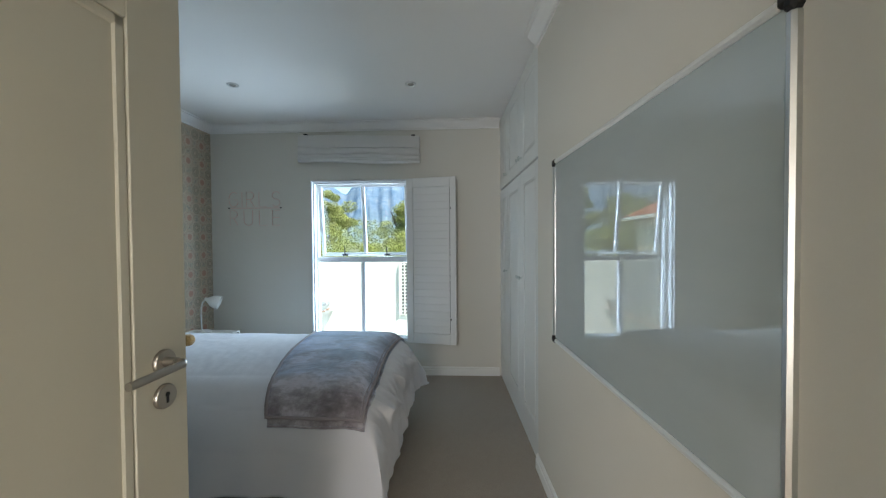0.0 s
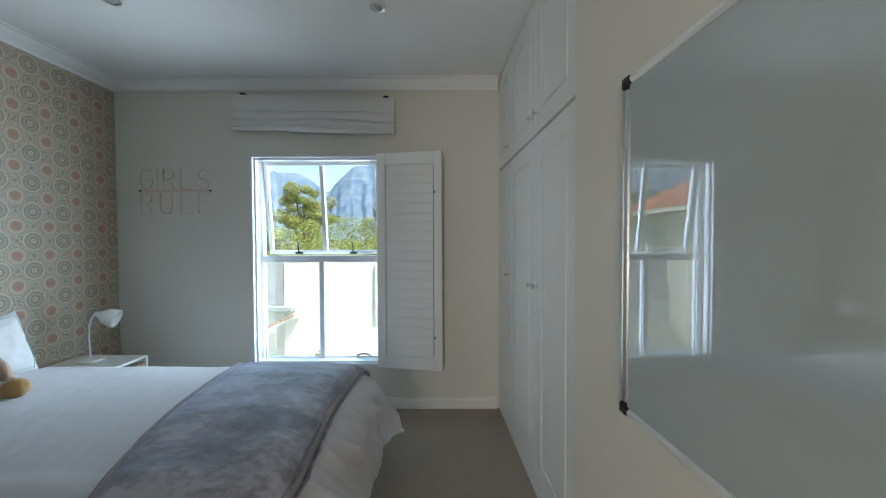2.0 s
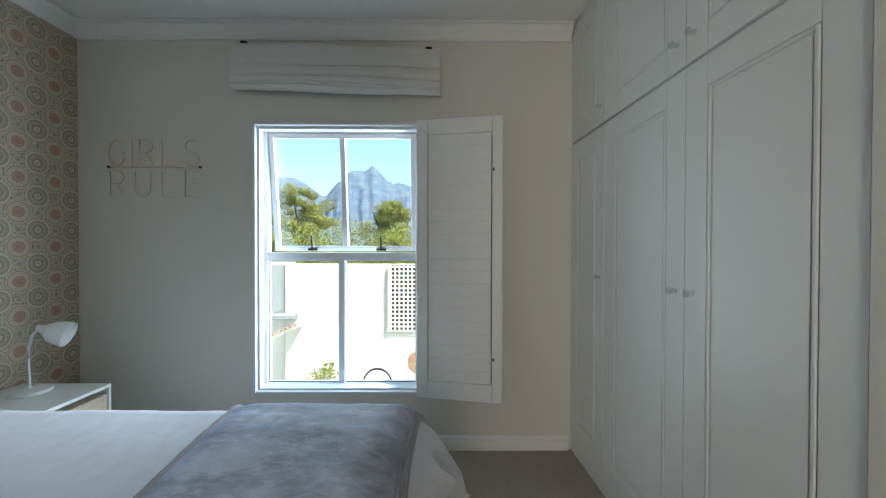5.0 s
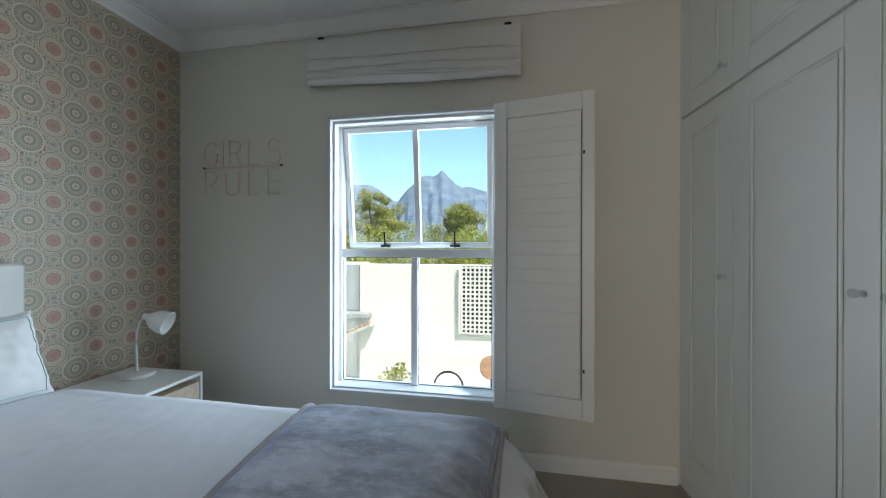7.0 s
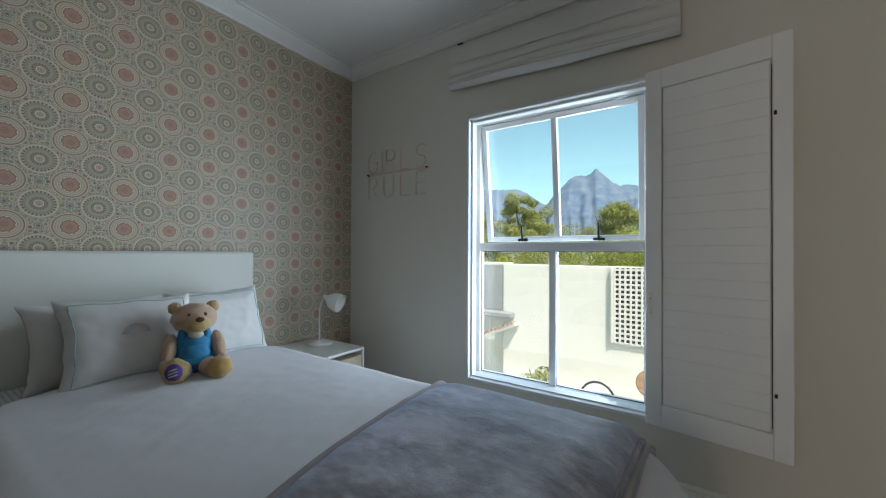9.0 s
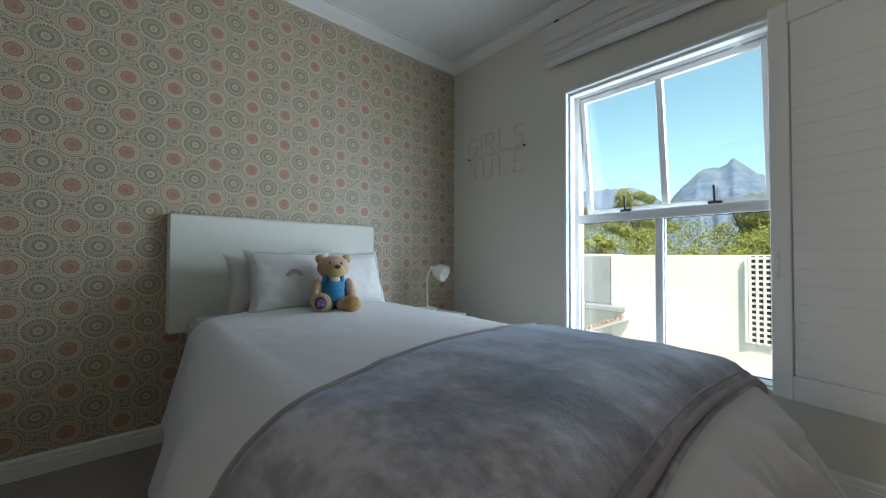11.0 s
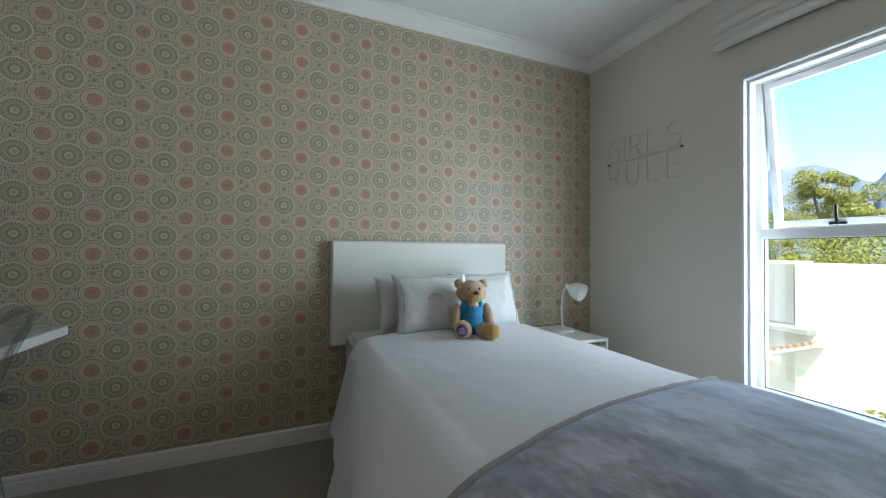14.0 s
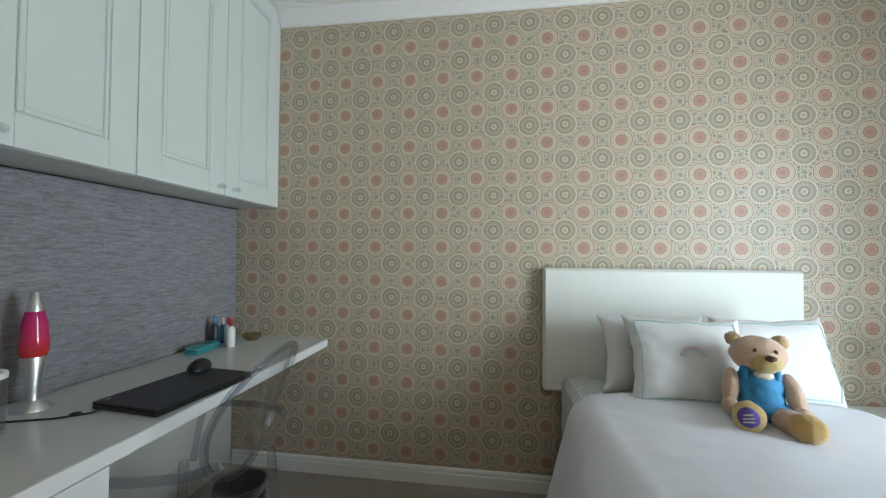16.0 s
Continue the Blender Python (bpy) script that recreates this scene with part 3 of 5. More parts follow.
def build_window():
    win = thing("window_1", "white window with lower fixed panes and tilted top sash", "window", kind="structure")
    bm = bmesh.new()
    for dims in ((WX0 - 0.006, WX0 + 0.012, 3.985, 4.07, WZ0, WZ1), (WX1 - 0.012, WX1 + 0.006, 3.985, 4.07, WZ0, WZ1),
                 (WX0 + 0.012, WX1 - 0.012, 3.985, 4.07, WZ0 - 0.004, WZ0 + 0.012), (WX0 + 0.012, WX1 - 0.012, 3.985, 4.07, WZ1 - 0.012, WZ1 + 0.006),
                 (WX0 + 0.012, WX0 + 0.026, 4.02, 4.07, WZ0 + 0.012, WZ1 - 0.012), (WX1 - 0.026, WX1 - 0.012, 4.02, 4.07, WZ0 + 0.012, WZ1 - 0.012),
                 (WX0 + 0.026, WX1 - 0.026, 4.02, 4.07, WZ1 - 0.03, WZ1 - 0.012), (WX0 + 0.026, WX1 - 0.026, 4.02, 4.07, WZ0 + 0.012, WZ0 + 0.022),
                 (WX0 - 0.03, WX1 + 0.01, 4.0705, 4.158, WZ0 - 0.03, WZ0 + 0.004)):
        chamfer_box(bm, *dims, 0.002)
    part("shutter_frame", bm, M_FRAME, win, "white stepped lining of the reveal")
    y0, y1 = 4.16, 4.225
    fx0, fx1, fz0, fz1 = -1.403, -0.249, 0.298, 2.154
    bm = bmesh.new()
    for dims in ((fx0, fx0 + 0.058, y0, y1, fz0, fz1), (fx1 - 0.058, fx1, y0, y1, fz0, fz1), (fx0 + 0.058, fx1 - 0.058, y0, y1, fz0, fz0 + 0.048), (fx0 + 0.058, fx1 - 0.058, y0, y1, fz1 - 0.046, fz1)):
        chamfer_box(bm, *dims, 0.003)
    part("window_frame", bm, M_FRAME, win)
    box_part("transom", (fx0 + 0.058, fx1 - 0.058, y0 - 0.004, y1, 1.208, 1.266), M_FRAME, win, 0.004)
    xm = (fx0 + fx1) / 2
    box_part("mullion", (xm - 0.023, xm + 0.023, y0 + 0.002, y1 - 0.004, fz0 + 0.048, 1.208), M_FRAME, win, 0.004)
    for a, b in ((fx0 + 0.058, xm - 0.023), (xm + 0.023, fx1 - 0.058)):
        bm = bmesh.new()
        chamfer_box(bm, a, b, 4.19, 4.194, fz0 + 0.048, 1.208)
        pane = part("pane", bm, M_GLASS, win, "clear glass")
        pane.visible_shadow = False
        bm = bmesh.new()
        for dims in ((a, a + 0.004, 4.182, 4.189, fz0 + 0.048, 1.208), (b - 0.004, b, 4.182, 4.189, fz0 + 0.048, 1.208), (a + 0.004, b - 0.004, 4.182, 4.189, fz0 + 0.048, fz0 + 0.052), (a + 0.004, b - 0.004, 4.182, 4.189, 1.204, 1.208)):
            chamfer_box(bm, *dims)
        part("gasket", bm, M_BLACK, pane, "black glazing gasket")
    # top-hung sash, pushed out at its foot
    top, low = fz1 - 0.05, 1.270
    h, w = top - low, fx1 - fx0 - 0.122
    sash_m = Matrix.Translation((fx0 + 0.061, 4.185, top)) @ pose(0, 0, 0, 7.6, 0, 0)
    bm = bmesh.new()
    s = 0.034
    for dims in ((0, s, -0.018, 0.018, -h, 0), (w - s, w, -0.018, 0.018, -h, 0), (s, w - s, -0.018, 0.018, -h, -h + s), (s, w - s, -0.018, 0.018, -s, 0)):
        chamfer_box(bm, *dims, 0.003)
    chamfer_box(bm, w / 2 - 0.019, w / 2 + 0.019, -0.018, 0.018, -h + s, -s, 0.003)
    sash = part("sash", bm, M_FRAME, win, "white top-hung sash, open at its foot", at=sash_m)
    for a, b in ((s, w / 2 - 0.019), (w / 2 + 0.019, w - s)):
        bm = bmesh.new()
        chamfer_box(bm, a, b, -0.002, 0.002, -h + s, -s)
        pane = part("pane", bm, M_GLASS, sash, "clear glass")
        pane.visible_shadow = False
    for x in (-1.065, -0.565):
        lx = x - fx0 - 0.061
        bm = bmesh.new()
        chamfer_box(bm, lx - 0.035, lx + 0.035, -0.032, -0.018, -h + 0.004, -h + 0.02, 0.003)
        chamfer_box(bm, lx - 0.007, lx + 0.005, -0.04, -0.03, -h + 0.006, -h + 0.115, 0.003)
        lathe(bm, [(0.009, 0), (0.009, 0.018), (0.006, 0.022)], 12, pose(lx, -0.018, -h + 0.012, 90, 0, 0))
        part("sash_handle", bm, M_BLACKMET, sash, "black casement fastener")
    for x in (0.004, w - 0.004):
        bm = bmesh.new()
        tube(bm, [(x, -0.01, -0.25), (x, 0.0, -0.5)], 0.005, 8)
        part("friction_stay", bm, M_BLACKMET, sash, "dark metal stay")
    box_part("window_sill", (-1.45, -0.2, 4.226, 4.34, 0.24, 0.29), M_RENDER, win, 0.004, "outside sill")


build_window()


def build_shutter():
    w, h, th = 0.545, 1.775, 0.03
    sh = thing("window_shutter", "white louvred shutter folded open on the wall", "shutter", pose(-0.283, 3.945, 0.342, 0, 0, -11))
    ls, rs, tr, br = 0.072, 0.064, 0.098, 0.108
    box_part("stile", (0, ls, -th / 2, th / 2, 0, h), M_SHUT, sh)
    box_part("stile", (w - rs, w, -th / 2, th / 2, 0, h), M_SHUT, sh)
    box_part("rail", (ls, w - rs, -th / 2, th / 2, h - tr, h), M_SHUT, sh)
    box_part("rail", (ls, w - rs, -th / 2, th / 2, 0, br), M_SHUT, sh)
    n = 20
    pitch = (h - tr - br - 0.006) / n
    bm = bmesh.new()
    chamfer_box(bm, ls + 0.003, w - rs - 0.006, -0.004, 0.004, -pitch * 0.53, pitch * 0.53, 0.0035)
    me = mesh_of("louvre", bm, M_SHUT)
    for i in range(n):
        ob = new("louvre", me)
        ob.parent = sh
        ob.matrix_basis = pose(0, -0.002, br + 0.003 + pitch * (i + 0.5), 3.2 + (0.8 if i % 7 == 3 else 0), 0, 0)
    # black strip added as the shade in the gap beside the louvres
    box_part("gap_shade", (w - rs - 0.0045, w - rs - 0.0015, -0.006, 0.0, br + 0.02, h - tr - 0.02), M_BLACK, sh, 0.0005, "thin black strip standing in for the gap's shade")
    for z in (0.26, h - 0.34):
        box_part("catch", (w - rs + 0.004, w - rs + 0.014, -th / 2 - 0.004, -th / 2, z, z + 0.018), M_BLACK, sh, 0.001, "small dark magnet catch")
    bm = bmesh.new()
    chamfer_box(bm, 0.014, 0.032, -th / 2 - 0.004, -th / 2, 0.53, 0.66, 0.001)
    tube(bm, [(0.023, -th / 2, 0.555), (0.023, -th / 2 - 0.018, 0.555)], 0.006, 10)
    tube(bm, [(0.023, -th / 2, 0.63), (0.023, -th / 2 - 0.022, 0.63), (0.023, -th / 2 - 0.022, 0.605)], 0.004, 8)
    part("lock", bm, M_WHITEPL, sh, "small white lock plate")


build_shutter()


def build_blind():
    bl = thing("roman_blind", "off-white linen roman blind drawn fully up", "blind", pose(0, 0, 0))
    x0, x1 = -1.462, -0.138
    prof = [(3.99, 2.60), (3.955, 2.602), (3.93, 2.597), (3.925, 2.52), (3.92, 2.455), (3.928, 2.448), (3.918, 2.44), (3.912, 2.40), (3.916, 2.378), (3.926, 2.37), (3.914, 2.362),
            (3.908, 2.33), (3.915, 2.318), (3.908, 2.308), (3.914, 2.298), (3.906, 2.288), (3.92, 2.268), (3.95, 2.262), (3.985, 2.275)]
    bm = bmesh.new()
    n = 40
    rows = []
    for i in range(n + 1):
        u = i / n
        x = x0 + (x1 - x0) * u
        row = []
        for k, (y, z) in enumerate(prof):
            z = 2.60 - (2.60 - z) * 0.86
            sag = 0.012 * math.sin(u * 7 + k * 0.4) * (0.3 if k < 3 else 1) * 0.5 - 0.034 * u + 0.006 * math.sin(u * math.pi)
            row.append(bm.verts.new((x + (0.004 * k / 18) * (-1 if u < 0.5 else 1), y + 0.004 * noise.noise((x * 6, k, 0)), z + sag)))
        rows.append(row)
    for a, b in zip(rows, rows[1:]):
        for k in range(len(prof) - 1):
            bm.faces.new((a[k], b[k], b[k + 1], a[k + 1]))
    bm.faces.new(rows[0])
    bm.faces.new(list(reversed(rows[-1])))
    part("folded_cloth", bm, M_BLIND, bl, "", True, 50)
    box_part("headrail", (x0 + 0.01, x1 - 0.01, 3.955, 3.998, 2.585, 2.612), M_TRIM, bl, 0.003, "white headrail", Matrix.Translation((x0, 0, 2.6)) @ pose(0, 0, 0, 0, 1.45, 0) @ Matrix.Translation((-x0, 0, -2.6)))
    for x in (x0 + 0.07, x1 - 0.07):
        box_part("bracket", (x - 0.02, x + 0.02, 3.94, 3.998, 2.612 - 0.0253 * (x - x0), 2.622 - 0.0253 * (x - x0)), M_BLACKMET, bl, 0.002, "dark bracket")


build_blind()


def build_sign():
    sign = thing("wire_sign", "rose wire wall sign reading GIRLS RULE", "sign", pose(-2.29, 3.988, 1.62))

    def arc(cx, cz, rx, rz, a0, a1, k=14):
        return [(cx + rx * math.cos(radians(a0 + (a1 - a0) * i / k)), 0, cz + rz * math.sin(radians(a0 + (a1 - a0) * i / k))) for i in range(k + 1)]

    hgt = 0.165
    shapes = {
        "G": lambda: [arc(0.055, hgt / 2, 0.055, hgt / 2, 50, 330) + [(0.105, 0, hgt * 0.48), (0.06, 0, hgt * 0.48)]],
        "I": lambda: [[(0.0, 0, 0), (0.0, 0, hgt)]],
        "R": lambda: [[(0, 0, 0), (0, 0, hgt)] + arc(0.045, hgt * 0.75, 0.04, hgt * 0.25, 90, -90, 10) + [(0.0, 0, hgt * 0.5)], [(0.04, 0, hgt * 0.5), (0.09, 0, 0)]],
        "L": lambda: [[(0, 0, hgt), (0, 0, 0), (0.085, 0, 0)]],
        "S": lambda: [arc(0.045, hgt * 0.75, 0.045, hgt * 0.25, 30, 270, 10) + arc(0.045, hgt * 0.25, 0.045, hgt * 0.25, 90, -150, 10)],
        "U": lambda: [[(0, 0, hgt), (0, 0, 0.05)] + arc(0.05, 0.05, 0.05, 0.05, 180, 360, 10) + [(0.1, 0, hgt)]],
        "E": lambda: [[(0.09, 0, hgt), (0, 0, hgt), (0, 0, 0), (0.09, 0, 0)], [(0, 0, hgt * 0.52), (0.08, 0, hgt * 0.52)]],
    }
    for word, z, xs in (("GIRLS", 0.218, (0.0, 0.15, 0.20, 0.345, 0.495)), ("RULE", 0.012, (0.01, 0.17, 0.345, 0.495))):
        for ch, x in zip(word, xs):
            bm = bmesh.new()
            for pts in shapes[ch]():
                tube(bm, [Vector(p) + Vector((x, 0, z)) for p in pts], 0.003, 6)
            part("letter", bm, M_WIRE, sign, "rose wire letter " + ch, True, 60)
    bm = bmesh.new()
    tube(bm, [(-0.01, 0.004, 0.206), (0.60, 0.004, 0.203)], 0.004, 6)
    part("crossbar", bm, M_WIRE, sign)
    for x in (0.0, 0.592):
        bm = bmesh.new()
        tube(bm, [(x, 0.012, 0.205), (x, -0.008, 0.205)], 0.0065, 10)
        part("fixing", bm, M_BLACKMET, sign, "dark fixing stud")


build_sign()


def build_downlight(x, y, first=None):
    m = pose(x, y, CEIL)
    if first:
        return copy_thing(first, m)
    d = thing("downlight", "round brushed recessed ceiling downlight, switched off", "ceiling light", m, "ceiling downlights")
    bm = bmesh.new()
    prof = [(0.03, 0.004), (0.032, -0.003), (0.045, -0.006), (0.047, -0.003), (0.047, 0.001)]
    lathe(bm, prof, 32)
    part("trim_ring", bm, M_ALU, d, "", True, 40)
    bm = bmesh.new()
    lathe(bm, [(0.026, -0.0035), (0.02, -0.0075), (0.008, -0.0085)], 24)
    part("bulb", bm, M_BULB, d, "frosted reflector bulb", True)
    return d


dl = build_downlight(-1.58, 2.973)
build_downlight(-0.11, 3.05, dl)


def panel_door(w, h, knob_y, knob_z, parent, m, mat_, margin=0.105):
    """A framed door of width w (local y) and height h, front towards local -x, with a raised panel and a glass knob."""
    bm = bmesh.new()
    chamfer_box(bm, -0.014, 0.0, 0.0015, w - 0.0015, 0.0015, h - 0.0015, 0.001)
    d = part("door", bm, mat_, parent, at=m)
    for nm, y0, y1, z0, z1 in (("stile", 0.0015, margin, 0.0015, h - 0.0015), ("stile", w - margin, w - 0.0015, 0.0015, h - 0.0015), ("rail", margin, w - margin, 0.0015, margin), ("rail", margin, w - margin, h - margin, h - 0.0015)):
        box_part(nm, (-0.019, -0.0135, y0, y1, z0, z1), mat_, d, 0.002)
    bm = bmesh.new()
    a = margin + 0.003
    for y0, y1, z0, z1 in ((a, a + 0.014, a, h - a), (w - a - 0.014, w - a, a, h - a), (a + 0.014, w - a - 0.014, a, a + 0.014), (a + 0.014, w - a - 0.014, h - a - 0.014, h - a)):
        chamfer_box(bm, -0.0205, -0.0135, y0, y1, z0, z1, 0.0033)
    chamfer_box(bm, -0.017, -0.0135, a + 0.02, w - a - 0.02, a + 0.02, h - a - 0.02, 0.003)
    part("panel_moulding", bm, mat_, d)
    if knob_y is not None:
        bm = bmesh.new()
        lathe(bm, [(0.011, 0), (0.011, 0.003), (0.006, 0.005), (0.005, 0.013), (0.011, 0.018), (0.0145, 0.026), (0.011, 0.034), (0.004, 0.037)], 16, pose(-0.019, knob_y, knob_z, 0, -90, 0))
        part("knob", bm, M_KNOB, d, "clear glass knob", True, 50)
    return d


def build_wardrobes():
    ys = (0.004, 0.575, 1.185, 1.632)
    for name, lab, z0, z1, knobs in (("wardrobe", "white fitted wardrobe with panelled closed doors", 0.085, 1.972, (1.06, 1.06)), ("overhead_cupboard", "white panelled cupboard above the wardrobe", 1.985, 2.738, (0.1, 0.1))):
        for a, b, doors in ((0, 2, ((0, 0.571 - 0.045), (1, 0.045))), (2, 3, ((2, 0.045),))):
            u = thing(name, lab + (", double doors" if b - a == 2 else ", single door"), "wardrobe", EAST @ pose(0.03, ys[a], 0), "fitted wardrobe run")
            bm = bmesh.new()
            wd = ys[b] - ys[a]
            chamfer_box(bm, 0.001, 0.6, 0.0, wd, FLOOR if z0 < 1 else z0 - 0.006, z1 + 0.004, 0.001)
            if z0 < 1:
                chamfer_box(bm, -0.014, 0.001, 0.0, wd, FLOOR, z0 - 0.003, 0.001)
            part("body", bm, M_WARD, u)
            for i, ky in doors:
                panel_door(ys[i + 1] - ys[i], z1 - z0, ky, knobs[0] if z0 < 1 else 0.1, u, pose(0, ys[i] - ys[a], z0), M_WARD)


build_wardrobes()


def build_whiteboard():
    y0, y1, z0, z1 = -1.725, -0.41, 0.905, 1.855
    wb = thing("whiteboard", "large wall-mounted whiteboard with aluminium frame, wiped clean", "whiteboard", EAST @ pose(-0.006, -0.41, 0, 0, 0, 0.6) @ pose(0, 0.41, 0))
    bm = bmesh.new()
    chamfer_box(bm, -0.014, -0.001, y0 + 0.006, y1 - 0.006, z0 + 0.006, z1 - 0.006, 0.001)
    part("writing_surface", bm, M_BOARD, wb, "glossy pale grey enamel")
    f = 0.02
    for a, b, c, d in ((y0, y0 + f, z0 + 0.03, z1 - 0.03), (y1 - f, y1, z0 + 0.03, z1 - 0.03), (y0 + 0.03, y1 - 0.03, z0, z0 + f), (y0 + 0.03, y1 - 0.03, z1 - f, z1)):
        box_part("frame_bar", (-0.024, -0.0005, a, b, c, d), M_ALU if b - a < 0.03 else M_ALU_LIT, wb, 0.006, "satin aluminium bar")
    for sy, yy in ((1, y0), (-1, y1)):
        for sz, zz in ((1, z0), (-1, z1)):
            bm = bmesh.new()
            ya, yb = sorted((yy - sy * 0.003, yy + sy * 0.034))
            za, zb = sorted((zz - sz * 0.003, zz + sz * (f + 0.002)))
            chamfer_box(bm, -0.028, -0.0003, ya, yb, za, zb, 0.007)
            ya, yb = sorted((yy - sy * 0.003, yy + sy * (f + 0.002)))
            za, zb = sorted((zz - sz * 0.003, zz + sz * 0.034))
            chamfer_box(bm, -0.0278, -0.0004, ya, yb, za, zb, 0.007)
            part("corner_cap", bm, M_BLACK, wb, "black plastic corner cap")


build_whiteboard()

# ---- bed and bedside ----
YC, FLAT, ROUND, TOP = 2.45, 0.40, 0.29, 0.695
FOOT, FROUND = -0.43, 0.30


def drape(w, flat, rnd):
    """Sideways reach and drop of a cloth w metres out from the middle of a bed."""
    a = abs(w)
    sg = 1 if w >= 0 else -1
    if w > 0.001 and flat > 0.1:
        flat, rnd = flat + 0.13, rnd - 0.08
    if a <= flat:
        return w, 0.028 * (a / flat) ** 2
    t = (a - flat) / rnd
    if t < math.pi / 2:
        return sg * (flat + rnd * math.sin(t)), 0.028 + rnd * (1 - math.cos(t))
    ex = (t - math.pi / 2) * rnd
    return sg * (flat + rnd + 0.16 * ex), 0.028 + rnd + ex


def on_bed(s, w, lift=0.0):
    """The point of the cloth at s along the bed and w across it."""
    near = min(1.0, max(0.0, (-0.8 - s) / 1.3))
    near = near * near * (3 - 2 * near) if w < 0 else 0.0
    y, dy = drape(w, FLAT + 0.11 * near, ROUND - 0.15 * near)
    over = s - FOOT
    if over <= 0:
        x, dx = s, 0.0
    else:
        x, dx = drape(over + 0.0001, 0.0001, FROUND)
        x, dx = FOOT + x, max(0.0, dx - 0.028)
    y += 0.12 * near * min(1.0, abs(y) / (FLAT + ROUND)) - 0.12 * near * max(0.0, dy - 0.12)
    d = (dx ** 2.6 + dy ** 2.6) ** (1 / 2.6)
    soft = min(1.0, d / 0.45)
    fold = 0.5 * math.sin(w * 21 + 2.2 * noise.noise((w * 3, s, 0))) + 0.5 * math.sin(w * 37 + s * 3)
    foldx = math.sin(s * 11 + 2.5 * noise.noise((s * 2.2, 1.5, 0))) + 0.5 * math.sin(s * 23)
    if dx > 0.085:
        x += fold * 0.013 * min(1, (dx - 0.085) / 0.35) * max(0.0, 1 - 4.0 * dy)
        slant = (1 - abs(2.2 * noise.noise((w * 4.5 - dx * 4.0, w * 1.2 + dx * 2.0, 21)))) ** 3
        crease = (1 - abs(2.0 * noise.noise((w * 9.5 - dx * 6.0, w * 1.6 + dx * 1.8, 5)))) ** 4
        ease = min(1, (dx - 0.085) / 0.1) * max(0.25, 1 - max(0.0, dx - 0.22) / 0.25)
        x += (0.05 * max(0.0, slant) + 0.024 * max(0.0, crease)) * ease * max(0.0, 1 - max(0.0, dy - 0.04) / 0.14)
    if abs(dy) > 0.12:
        y += (1 if w > 0 else -1) * foldx * 0.014 * min(1, dy / 0.5)
    corner = min(1.0, dx / 0.3) * min(1.0, max(0.0, dy - 0.06) / 0.3)
    x += (0.10 if w > 0 else 0.04) * corner
    y += (0.05 if w > 0 else -0.02) * corner
    z = TOP - min(d, 0.54 + 0.02 * math.sin(s * 5 + w * 4))
    z += (1 - soft) * (0.007 * noise.noise((s * 2.6, w * 2.6, 3)) + 0.002 * noise.noise((s * 9, w * 6, 7))) + 0.0015 * noise.noise((s * 22, w * 14, 2))
    # hollow in front of the pillows and rise under the blanket
    return Vector((x, YC + y, z + lift))


